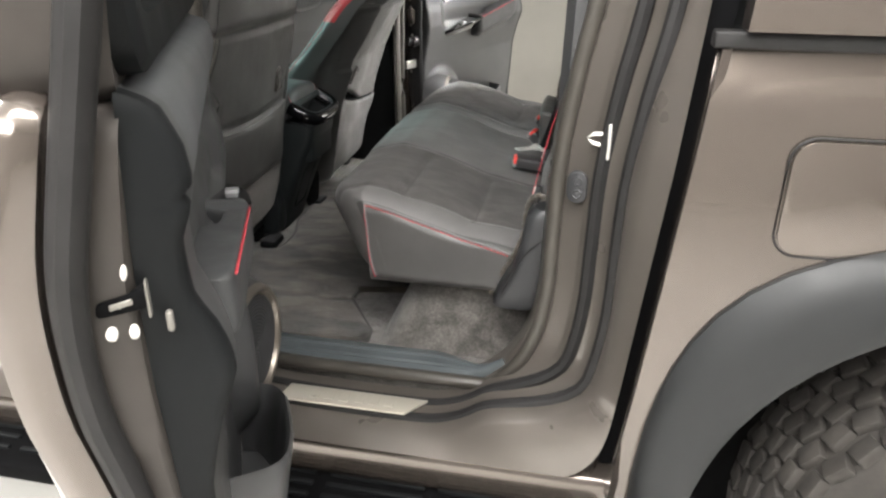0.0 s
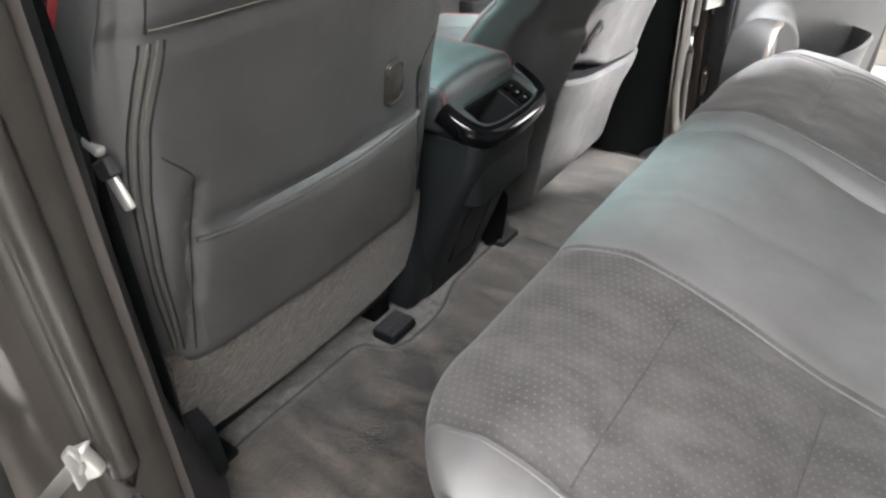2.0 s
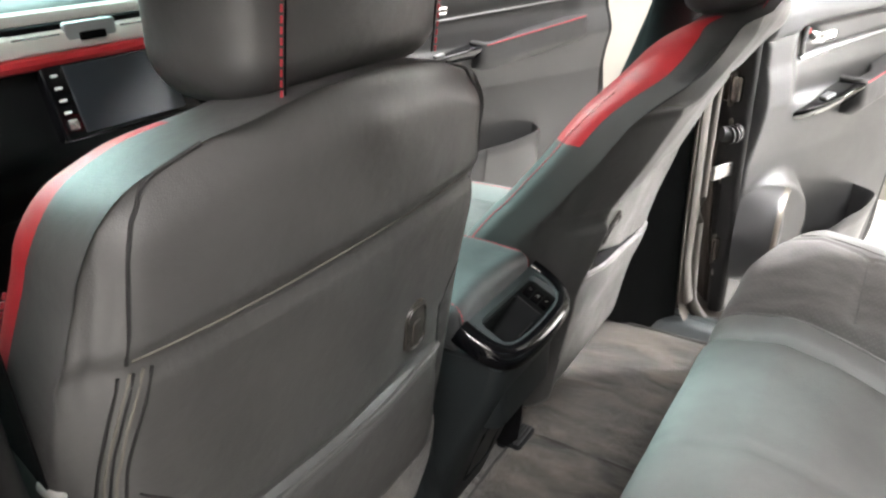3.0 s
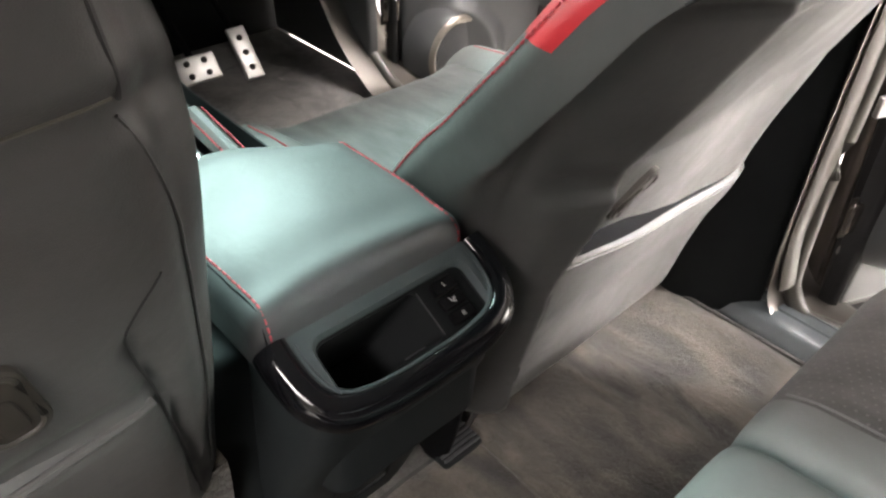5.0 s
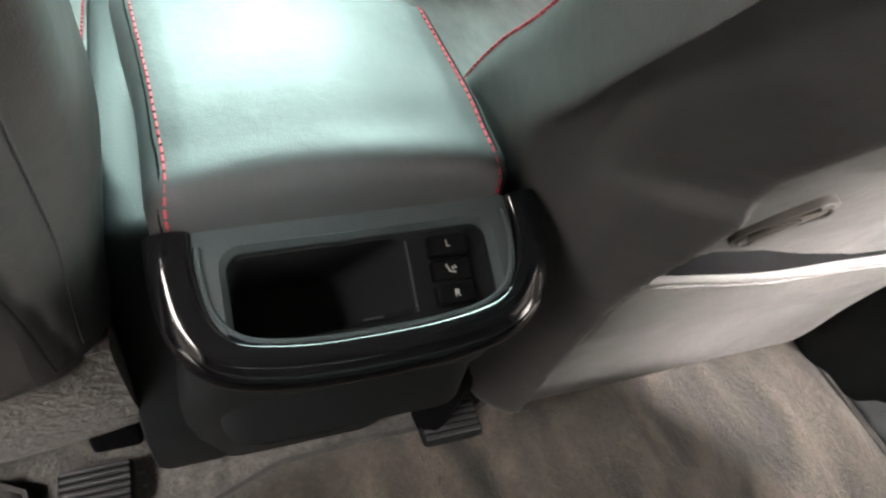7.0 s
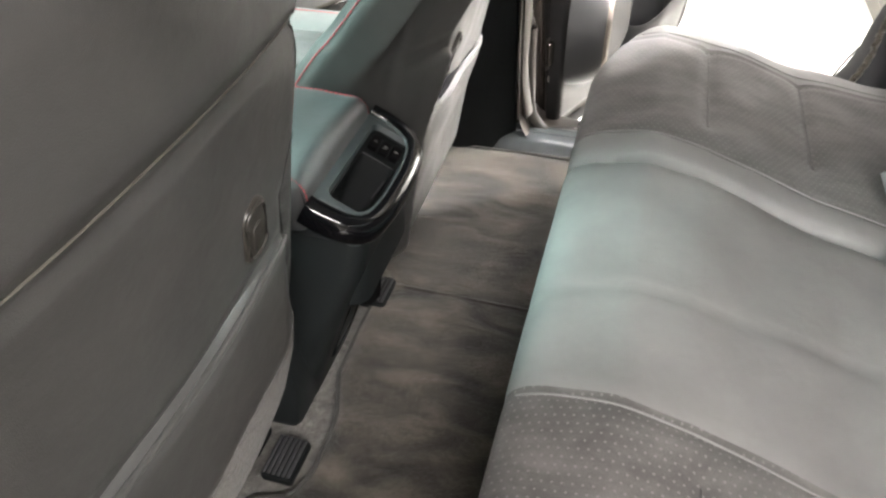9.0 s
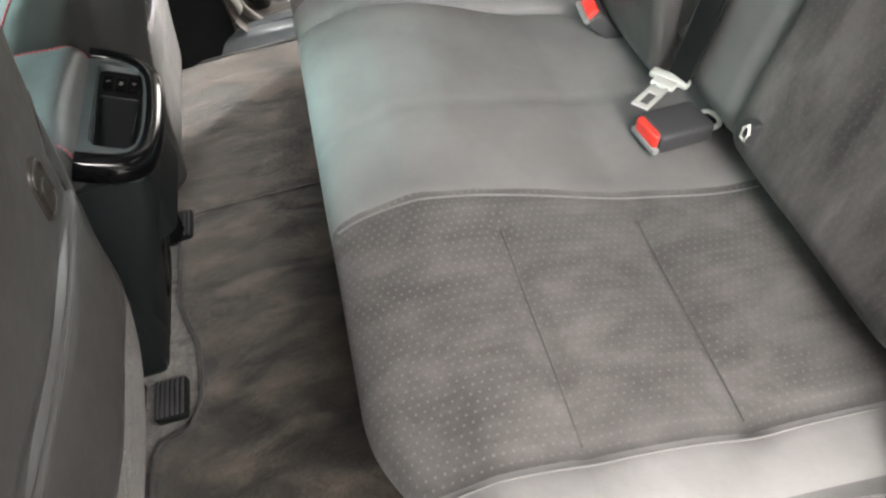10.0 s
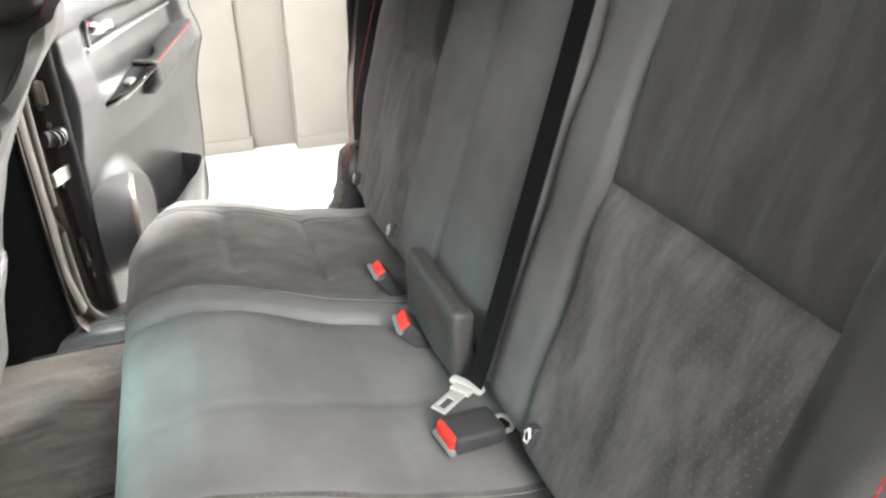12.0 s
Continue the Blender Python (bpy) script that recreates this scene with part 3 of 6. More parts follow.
# trim on the pillars between the doors, wide at the floor; the right one is blackened for its shade
for s in (-1, 1):
    low = [(-0.715, 0.56), (-0.618, 0.648), (-0.614, 0.69), (-0.72, 0.705), (-0.735, 0.60)]
    mid = [(-0.70, 0.61), (-0.62, 0.65), (-0.614, 0.69), (-0.715, 0.705), (-0.722, 0.64)]
    top = [(-0.685, 0.62), (-0.62, 0.64), (-0.614, 0.685), (-0.705, 0.695), (-0.71, 0.64)]
    # the right trim is stretched forward to close off the bright gap beside the seat
    if s > 0:
        low = [(-0.705, 0.600), (-0.618, 0.655), (-0.614, 0.69), (-0.78, 0.705), (-0.88, 0.705), (-0.88, 0.625), (-0.80, 0.62)]
        mid = [(-0.695, 0.635), (-0.62, 0.658), (-0.614, 0.69), (-0.715, 0.705), (-0.80, 0.705), (-0.80, 0.66), (-0.75, 0.645)]
        top = [(-0.685, 0.62), (-0.62, 0.64), (-0.614, 0.685), (-0.68, 0.695), (-0.705, 0.695), (-0.71, 0.67), (-0.705, 0.645)]
    rings = [[(x, s * y, z) for x, y in spline([(*p, 0) for p in ring], 4, True)[:, :2]] for ring, z in ((low, 0.605), (low, 0.66), (mid, 0.85), (mid, 1.05), (top, 1.3), (top, 1.72))]
    trim = thing("pillar_trim", "dark plastic trim on the middle pillar, the right one blackened for shade", "trim", "pillar trims")
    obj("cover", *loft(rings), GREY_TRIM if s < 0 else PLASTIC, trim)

# sill trim inside the opening, running up into the rear corner
for s in (-1, 1):
    path = spline([(-0.66, 0.0, -0.006), (-0.4, 0, -0.008), (-0.19, 0, -0.008), (-0.12, 0, -0.003), (-0.06, 0, 0.014), (-0.01, 0, 0.05)], 8)
    sect = [(-0.012, 0.0), (0.0, 0.022), (0.012, 0.028), (0.028, 0.029), (0.030, 0.026), (0.036, 0.026), (0.038, 0.029), (0.054, 0.028), (0.056, 0.025), (0.062, 0.025), (0.064, 0.027),
            (0.075, 0.022), (0.082, 0.008), (0.084, -0.006), (0.0, -0.012)]
    tang = np.gradient(path, axis=0)
    tang /= np.linalg.norm(tang, axis=1, keepdims=True)
    slim = 0.9 * smooth(-0.17, 0.0, path[:, 0])
    rings = [[(p[0] - t[2] * h * (1 - 0.5 * k), s * (0.645 + a + (0.078 - a) * k), 0.606 + p[2] + t[0] * h * (1 - 0.5 * k)) for a, h in sect] for p, t, k in zip(path, tang, slim)]
    trim = thing("sill_trim", "blue-grey ribbed plastic sill trim inside the door", "trim", "sill trims")
    obj("cover", *loft(rings), SILL, trim)
    plate = thing("scuff_plate", "pale brushed scuff plate on the painted sill", "plate", "scuff plates")
    obj("plate", *prism([(-0.445, -0.822), (-0.19, -0.822), (-0.155, -0.772), (-0.435, -0.772)] if s < 0 else [(-0.445, 0.772), (-0.155, 0.772), (-0.19, 0.822), (-0.445, 0.822)], 0.5835, 0.588, 0.0015, 2), PLATE, plate)
    for kx in range(6):
        obj("raised_mark", *rbox((-0.375 + 0.03 * kx, s * 0.797, 0.5885), (0.018, 0.022 if kx % 2 else 0.026, 0.002), 0.0008), PLATE, plate)

# moulded trim at the foot of the rear pillar, with a carpet edge
for s in (-1, 1):
    rings = []
    for z, x0, x1, y0, y1 in ((0.757, -0.030, 0.03, 0.625, 0.68), (0.763, -0.046, 0.035, 0.614, 0.69), (0.778, -0.046, 0.04, 0.608, 0.695), (0.805, -0.033, 0.045, 0.610, 0.70), (0.84, -0.014, 0.05, 0.614, 0.70), (0.88, -0.002, 0.055, 0.617, 0.70), (0.925, 0.004, 0.06, 0.622, 0.70),
                              (0.955, 0.010, 0.062, 0.63, 0.697), (0.968, 0.022, 0.062, 0.642, 0.69)):
        rings.append([(x, s * y, z) for x, y in round_rect(x1 - x0, y1 - y0, 0.018, 4, (x0 + x1) / 2, (y0 + y1) / 2)])
    trim = thing("corner_trim", "dark grey moulded plastic trim beside the bench", "trim", "corner trims")
    obj("cover", *loft(rings), GREY_TRIM, trim)
    fold = spline([(-0.040, s * 0.6995, 0.80), (-0.020, s * 0.702, 0.85), (0.0, s * 0.702, 0.885), (0.03, s * 0.7015, 0.915), (0.055, s * 0.70, 0.93)], 6)
    obj("seam", *tube(fold + np.array((0.012, 0, 0)), 0.0016, 6), RUBBER, trim)
    edge = spline([(-0.062, s * 0.606, 0.748), (-0.050, s * 0.607, 0.775), (-0.032, s * 0.609, 0.81), (-0.012, s * 0.613, 0.85), (0.0, s * 0.616, 0.89), (0.004, s * 0.621, 0.935), (0.012, s * 0.630, 0.966), (0.03, s * 0.643, 0.978), (0.055, s * 0.66, 0.978)], 6)
    wob = np.array([(0.0012 * math.sin(k * 2.3), 0, 0.0014 * math.sin(k * 1.7 + 1)) for k in range(len(edge))])
    obj("carpet_edge", *tube(edge + wob, 0.0058, 8), FLAP, trim, "speckled carpet edging")
    inner = loft([[(0.045 + 0.30 * (z - 0.9) * 0.06, s * 0.69, z), (0.30, s * 0.69, z), (0.30, s * 0.72, z), (0.06 + 0.30 * (z - 0.9) * 0.06, s * 0.72, z)] for z in np.linspace(0.6, 1.70, 6)])
    setting("pillar_rear_lining", inner, PANEL, "charcoal lining of the rear pillar", "pillar")

# ---- rear bench ----
def bench_top(x, y):
    z = np.interp(x, [-0.50, -0.45, -0.40, -0.335, -0.27, -0.12, 0.0, 0.1], [0.872, 0.895, 0.92, 0.936, 0.929, 0.882, 0.862, 0.85])
    return z


def suede_edge(x, s):
    """The line between suede and smooth leather towards the middle of the bench."""
    if s < 0:
        return -0.222 - 0.045 * np.clip((x + 0.43) / 0.40, 0, 1.1)
    return 0.24 - 0.065 * np.clip((x + 0.43) / 0.40, 0, 1.1)


def rear_bench():
    bench = thing("rear_bench_seat", "charcoal leather rear bench with brushed suede panels and red stitching", "seat", at=Matrix.Translation((-0.15, 0, 0.62)))
    size = (0.56, 1.24, 0.19)
    V, F, Q = lattice(size, 0.04, 0.0085)
    X, Y, Z = V[:, 0] - 0.17, V[:, 1], V[:, 2] / size[2] + 0.5
    front = smooth(-0.1, -0.25, V[:, 0] + 0.03)
    # bend the grid so that its lines follow the seams
    bend = np.clip((X + 0.43) / 0.40, 0, 1.1)
    Y = Y - 0.045 * bend * np.exp(-(((Y + 0.222) / 0.16) ** 2)) - 0.065 * bend * np.exp(-(((Y - 0.24) / 0.15) ** 2))
    corner = np.clip((np.abs(Y) - 0.44) / 0.18, 0, 1) ** 2
    X = X + 0.105 * corner * front
    Y = Y * (1 - 0.028 * (Z > 0.02) * Z)
    top = bench_top(X, Y)
    mid = smooth(-0.34, -0.08, Y) * (1 - smooth(0.12, 0.34, Y))
    top = top + 0.008 * mid - 0.012 * (1 - smooth(-0.60, -0.53, Y)) * smooth(-0.40, -0.2, X)
    up = smooth(0.75, 0.95, Z)
    cut = np.zeros_like(X)
    inside = smooth(-0.56, -0.52, Y) * (1 - smooth(-0.285, -0.25, Y)) + smooth(0.25, 0.29, Y) * (1 - smooth(0.52, 0.56, Y))
    line_a, line_b = -0.260, -0.110
    cut += inside * (0.007 * groove(X, line_a, 0.007) + 0.007 * groove(X, line_b, 0.007) + 0.006 * groove(X, line_a, 0.028) + 0.006 * groove(X, line_b, 0.028))
    edge_l, edge_r = suede_edge(X, -1), suede_edge(X, 1)
    cut += 0.005 * groove(Y, edge_l, 0.007) + 0.005 * groove(Y, edge_r, 0.007) + 0.005 * groove(Y, -0.53, 0.007) + 0.005 * groove(Y, 0.53, 0.007)
    cut += 0.003 * groove(Y, -0.09, 0.006) + 0.02 * groove(Y, 0.18 - 0.065 * bend, 0.009) + 0.008 * groove(Y, 0.18 - 0.065 * bend, 0.03)
    wave = 0.002 * np.sin(X * 41 + Y * 13) * np.sin(Y * 29 - X * 7)
    bottom = np.interp(X, [-0.5, -0.3, 0.1], [0.742, 0.745, 0.75])
    P = np.stack([X, Y, bottom + (top - bottom) * Z + up * (wave - cut)], 1)
    P[:, 0] += 0.075 * front * (1 - Z)
    lm = lambda m: (m[:, 2] > size[2] * 0.35) & (m[:, 1] > -0.548) & (m[:, 1] < -0.222)
    rm = lambda m: (m[:, 2] > size[2] * 0.35) & (m[:, 1] < 0.548) & (m[:, 1] > 0.24)
    a, rest = faces_where(F, Q, lm)
    b, rest = faces_where(rest, Q, rm)
    # both cushion ends take the darker leather, as the shade on them
    for end in (-1, 1):
        skirt, rest = faces_where(rest, Q, lambda m: end * m[:, 1] > size[1] * 0.499)
        obj("shaded_end", P, skirt, SHELL_LEATHER, bench, "end of the cushion, darkened for its shade", 80)
    obj("cushion", P, rest, LEATHER, bench, sharp=80)
    obj("seat_panel", P, a, SUEDE_SEAT, bench, "brushed perforated grey suede panel", 80)
    obj("seat_panel", P, b, SUEDE_SEAT, bench, "brushed perforated grey suede panel", 80)
    # dark seams in the pleats of the suede
    for lo, hi in ((-0.525, -0.285), (0.285, 0.525)):
        for x0 in (-0.260, -0.110):
            ys = np.linspace(lo, hi, 24)
            xs = np.full(24, x0)
            fold = np.stack([xs, ys, bench_top(xs, ys) - 0.0115 + 0.008 * smooth(-0.34, -0.08, ys) * (1 - smooth(0.12, 0.34, ys))], 1)
            obj("pleat_seam", *tube(snug(P, fold, (0, 0, -0.0002)), 0.0012, 6), SUEDE_UPPER, bench)
    # pale welts where suede meets leather
    for sgn in (-1, 1):
        for inner in (True, False):
            xs = np.linspace(-0.43 if inner else -0.37, 0.04, 66)
            ys = np.array([suede_edge(x, sgn) for x in xs]) if inner else np.full(66, sgn * 0.542)
            lift = 0.008 * smooth(-0.34, -0.08, ys) * (1 - smooth(0.12, 0.34, ys))
            welt = np.stack([xs, ys, bench_top(xs, ys) + lift], 1)
            obj("welt", *tube(snug(P, welt, (0, 0, 0.0009), 8), 0.0012, 6), LEATHER, bench)
    # piping and red stitching along the outer edges
    for s in (-1, 1):
        xs = np.linspace(-0.322, -0.01, 60)
        line = np.stack([xs, np.full(60, s * 0.606), np.interp(xs, [-0.335, -0.19, -0.04, 0.0], [0.930, 0.893, 0.842, 0.830])], 1)
        drop = spline([(-0.300, s * 0.612, 0.77), (-0.318, s * 0.610, 0.84), (-0.330, s * 0.608, 0.90), tuple(line[0])], 10)
        line = np.vstack([drop[:-1], line])
        lay = snug(P, line, (0, s * 0.0016, 0.0006), 6)
        obj("piping", *tube(lay, 0.0024, 6), LEATHER, bench)
        obj("stitching", *stitches(lay, r=0.0013, lift=(0, s * 0.002, -0.0035)), STITCH, bench, "red thread")
    riser = [[(x, y, z) for x, y in round_rect(x1 - x0, 2 * w, 0.05, 5, (x0 + x1) / 2, 0)] for z, x0, x1, w in ((0.603, -0.30, 0.2, 0.628), (0.65, -0.275, 0.2, 0.60), (0.755, -0.22, 0.2, 0.545))]
    obj("base_box", *loft(riser), CARPET, bench, "grey carpeted riser under the cushion")

    # backrest, leaning back
    lean = 15.5
    h, w, d = 0.66, 1.24, 0.15
    V, F, Q = lattice((d, w, h), 0.045, 0.0095)
    X, Y, T = V[:, 0].copy(), V[:, 1].copy(), V[:, 2] + h / 2
    fr = smooth(-0.02, -0.06, X)
    body = np.zeros_like(X)
    for lo, hi in ((-0.515, -0.225), (0.305, 0.515)):
        inside = smooth(lo - 0.01, lo + 0.02, Y) * (1 - smooth(hi - 0.02, hi + 0.01, Y))
        body += 0.006 * inside
        body -= 0.009 * inside * (groove(T, 0.345, 0.008) + 0.8 * groove(T, 0.345, 0.03))
    for y0, depth, wide in ((-0.52, 0.009, 0.008), (-0.22, 0.007, 0.008), (-0.112, 0.03, 0.010), (0.113, 0.03, 0.010), (0.30, 0.007, 0.008), (0.52, 0.009, 0.008)):
        body -= depth * groove(Y, y0, wide)
    body += 0.026 * smooth(0.50, 0.62, np.abs(Y)) * smooth(0.0, 0.25, T) * (1 - 0.6 * smooth(0.45, 0.66, T))
    body += 0.004 * (1 - smooth(0.0, 0.07, T))
    body += 0.0022 * np.sin(T * 33 + Y * 9) * np.sin(Y * 25 + T * 4)
    X = X - fr * body
    c, sn = math.cos(radians(lean)), math.sin(radians(lean))
    P = np.stack([0.085 + X * c + T * sn, Y, 0.865 + T * c - X * sn], 1)
    test = lambda lo, hi: (lambda m: (m[:, 0] < -d * 0.4) & (m[:, 1] > lo) & (m[:, 1] < hi) & (m[:, 2] < h / 2 - 0.09))
    a, rest = faces_where(F, Q, test(-0.52, -0.22))
    b, rest = faces_where(rest, Q, test(0.30, 0.52))
    obj("backrest", P, rest, LEATHER, bench, sharp=80)
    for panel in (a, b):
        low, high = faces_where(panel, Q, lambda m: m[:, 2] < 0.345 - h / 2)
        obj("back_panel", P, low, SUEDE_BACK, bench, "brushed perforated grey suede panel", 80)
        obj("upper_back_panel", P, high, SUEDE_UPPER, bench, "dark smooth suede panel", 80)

    def on_back(y, t, out):
        x = -d / 2 - out
        return (0.085 + x * c + t * sn, y, 0.865 + t * c - x * sn)

    turn = pose(0, 0, 0, 0, lean, 0)
    rest_pose = Matrix.Translation(on_back(0.0, 0.30, -0.016)) @ turn
    arm = obj("armrest", *moved(rbox((0, 0, 0), (0.05, 0.205, 0.50), 0.012, seg=4), rest_pose), LEATHER, bench, "folded-up leather centre armrest")
    obj("piping", *moved(tube([(-0.0235, y, z) for y, z in round_rect(0.184, 0.478, 0.014, 5)], 0.0022, 6, True), rest_pose), LEATHER, arm)
    # padded flap in darker leather, since its face turns away from the light
    V, F, Q = lattice((0.034, 0.206, 0.105), 0.010, 0.008)
    V[:, 0] += -0.024 * smooth(-0.05, 0.05, V[:, 2]) - 0.004 * (1 - (V[:, 1] / 0.103) ** 2)
    obj("armrest_flap", *moved((V, F), Matrix.Translation(on_back(0.012, 0.056, 0.014)) @ turn), SHELL_LEATHER, bench, "dark padded flap at the foot of the armrest", 80)
    for y in (-0.265, -0.522, 0.29, 0.545):
        tag = obj("anchor_tag", *moved(rbox((0, 0, 0), (0.012, 0.016, 0.028), 0.004), Matrix.Translation(on_back(y, 0.055, 0.012)) @ turn), BUCKLE, bench, "child seat anchor tag with a white mark")
        obj("mark", *moved(tube([(0, 0.0055 * a, 0.009 * b) for a, b in ((0, 1), (1, 0.2), (0.6, -0.9), (-0.6, -0.9), (-1, 0.2))], 0.0017, 6, True), Matrix.Translation(on_back(y, 0.055, 0.019)) @ turn), LABEL, tag, "pale bent bracket")
    for s in (-1, 1):
        line = [on_back(s * 0.605, t, 0.02 + 0.012 * smooth(0.0, 0.25, np.array(t))) for t in np.linspace(0.06, 0.62, 50)]
        obj("stitching", *stitches(line, r=0.0012), STITCH, bench, "red thread")
    return bench


rear_bench()


# ---- front seats ----
UPRIGHT = ([0.70, 0.756, 0.855, 1.0, 1.13, 1.25, 1.36, 1.6], [-0.690, -0.684, -0.676, -0.657, -0.63, -0.605, -0.595, -0.58])
RECLINED = ([0.64, 0.70, 0.78, 0.85, 0.90, 0.95, 1.05, 1.2, 1.34, 1.6], [-0.700, -0.686, -0.672, -0.660, -0.650, -0.636, -0.604, -0.522, -0.434, -0.27])


def mouth(y):
    """The height of the driver seat's map pocket edge, across the seat."""
    return np.interp(y, [-0.2, -0.168, -0.13, -0.08, -0.02, 0.06, 0.15, 0.23], [0.948, 0.938, 0.926, 0.913, 0.900, 0.886, 0.877, 0.876])


def gape(y):
    """How far that pocket hangs open: wide beside the bolster, closing towards the door."""
    return np.interp(y, [-0.168, -0.152, -0.125, -0.07, -0.01, 0.06, 0.22], [0.004, 0.016, 0.027, 0.026, 0.018, 0.009, 0.005])


def front_seat(name, s, label, curve, top, lean):
    """A front seat on the side s; curve gives the rear face's place by height, top the height of the shoulders."""
    yc = 0.362 * s
    back_x = lambda z: np.interp(z, *curve)
    seat = thing(name, label, "seat", "front seats", Matrix.Translation((-0.85, yc, 0.62)))
    low = 0.835 if s < 0 else 0.66
    d, w, h = 0.165, 0.475, top - low
    V, F, Q = lattice((d, w, h), 0.042, 0.009 if s < 0 else 0.004)
    Y, Z = V[:, 1].copy(), (top + low) / 2 + V[:, 2]
    if s > 0:
        Z = Z + (mouth(Y) - 0.93) * np.exp(-(((Z - 0.93) / 0.12) ** 2))
    rear = smooth(0.0, d / 2, V[:, 0])
    front = 1 - rear
    taper = lambda z: 1 - 0.085 * smooth(top - 0.2, top, z) - 0.04 * smooth(1.0, 0.84, z)
    Yw = Y * taper(Z) * (1 + 0.04 * front * smooth(0.9, 1.05, Z) * (1 - smooth(1.1, 1.3, Z)))
    top_drop = 0.045 * np.clip(np.abs(Y) / 0.24, 0, 1) ** 2.2 * smooth(top - 0.14, top, Z)
    X = back_x(Z) - d / 2 + V[:, 0]
    bow = 0.02 * (np.abs(Y) / 0.24) ** 2.5
    if s > 0:
        # the bolster by the console rolls far round; the outer side swells by the door
        ridge = np.interp(Z, [0.66, 0.86, 0.905, 0.945, 0.985, 1.03, 1.06, 1.10, 1.20, 1.30], [-0.188, -0.184, -0.179, -0.170, -0.160, -0.150, -0.149, -0.138, -0.11, -0.095])
        bow = 0.01 * np.clip(Y - ridge, 0, None) + 0.62 * np.clip(ridge - Y, 0, None) + 0.01 * smooth(0.17, 0.2375, Y)
        Yw = Yw - np.interp(Z, [0.66, 0.70, 0.78, 0.85], [0.03, 0.016, 0.004, 0.0]) * smooth(-0.05, 0.2375, Y)
        Yw = Yw + 0.046 * smooth(0.06, 0.2375, Y) * smooth(0.74, 0.88, Z) * (1 - smooth(1.05, 1.2, Z))
    X = X - rear * bow
    bolster = lambda z: np.interp(z, [0.88, 1.0, 1.07, 1.15, 1.24, 1.34], [-0.03, -0.005, 0.008, 0.024, 0.04, 0.05] if s < 0 else [-0.085, -0.03, 0.006, 0.028, 0.042, 0.05])
    X = X + front * bolster(Z)
    X = X + front * 0.022 * (1 - smooth(0.10, 0.17, np.abs(Y))) * smooth(0.85, 0.95, Z)
    seam_z = top - 0.14
    inp = 1 - smooth(0.165, 0.207, np.abs(Y))
    rel = 0.005 * groove(Z, seam_z, 0.006) + 0.003 * groove(np.abs(Y), 0.222, 0.005)
    border = (1 - smooth(1.075, 1.085, Z)) * smooth(0.86, 0.88, Z)
    strip = lambda z: np.interp(z, [0.867, 0.958, 1.018, 1.077], [0.205, 0.194, 0.186, 0.175])
    rel = rel + (0.011 if s < 0 else 0.0) * border * groove(np.abs(Yw), strip(Z), 0.006)
    if s < 0:
        pocket_top = 1.02 - 0.016 * (1 - (np.abs(Y) / 0.2) ** 2)
        panel = inp * (1 - smooth(pocket_top - 0.003, pocket_top + 0.004, Z)) * smooth(0.85, 0.87, Z)
        puff = 0.005 * panel - 0.008 * (1 - smooth(0.11, 0.205, np.abs(Y))) * groove(Z, pocket_top + 0.012, 0.009)
    else:
        # sagging map pocket: a deep dark mouth under the bulging upper panel
        pocket_top = mouth(Y)
        across = smooth(ridge + 0.002, ridge + 0.012, Y) * (1 - smooth(0.20, 0.235, Y))
        puff = 0.005 * across * (1 - smooth(pocket_top - 0.002, pocket_top + 0.002, Z)) * smooth(0.80, 0.85, Z)
        above = (Z - pocket_top) / gape(Y)
        puff = puff - np.clip(1.3 * gape(Y), 0.008, 0.03) * across * smooth(0.0, 0.3, above) * (1 - smooth(0.55, 1.5, above))
        # the padded strip beside the console ends in a soft corner above the pocket
        puff = puff + 0.009 * smooth(ridge + 0.008, ridge, Y) * (1 - smooth(0.03, 0.075, ridge - Y)) * (1 - smooth(1.02, 1.034, Z))
    puff = puff + 0.004 * smooth(seam_z, seam_z + 0.02, Z)
    X = X + rear * (puff - rel + 0.0018 * np.sin(Y * 31 + Z * 17) * np.sin(Z * 23))
    P = np.stack([X, yc + Yw, Z - top_drop], 1)
    rest = F
    mid = (top + low) / 2
    for q in (-1, 1):
        red, rest = faces_where(rest, Q, lambda m: (m[:, 0] < -0.036) & (q * m[:, 1] > 0.13) & (m[:, 2] > (1.15 if s < 0 else 1.175) - mid))
        obj("shoulder_panel", P, red, RED_LEATHER, seat, "red leather shoulder panel", 80)
    if s < 0:
        pocket, rest = faces_where(rest, Q, lambda m: (m[:, 0] > 0.08) & (np.abs(m[:, 1]) < 0.192) & (m[:, 2] < 1.012 - mid) & (m[:, 2] > 0.852 - mid))
    else:
        pocket, rest = faces_where(rest, Q, lambda m: (m[:, 0] > 0.08) & (m[:, 1] > -0.170) & (m[:, 1] < 0.225) & (m[:, 2] < 0.93 - mid) & (m[:, 2] > 0.852 - mid))
    # faces inside the pocket mouth are blackened to stand for its shade
    if s > 0:
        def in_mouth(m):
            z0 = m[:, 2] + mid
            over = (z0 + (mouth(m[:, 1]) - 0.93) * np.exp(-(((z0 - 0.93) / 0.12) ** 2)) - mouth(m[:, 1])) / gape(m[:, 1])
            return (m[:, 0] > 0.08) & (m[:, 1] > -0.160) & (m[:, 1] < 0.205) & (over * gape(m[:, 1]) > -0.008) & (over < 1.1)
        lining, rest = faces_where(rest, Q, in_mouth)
        obj("mouth_shade", P, lining, DARK, seat, "black faces standing for the shade in the pocket mouth", 80)
    obj("backrest", P, rest, SHELL_LEATHER, seat, sharp=80)
    obj("seat_pocket", P, pocket, SHELL_LEATHER, seat, "leather map pocket", 80)
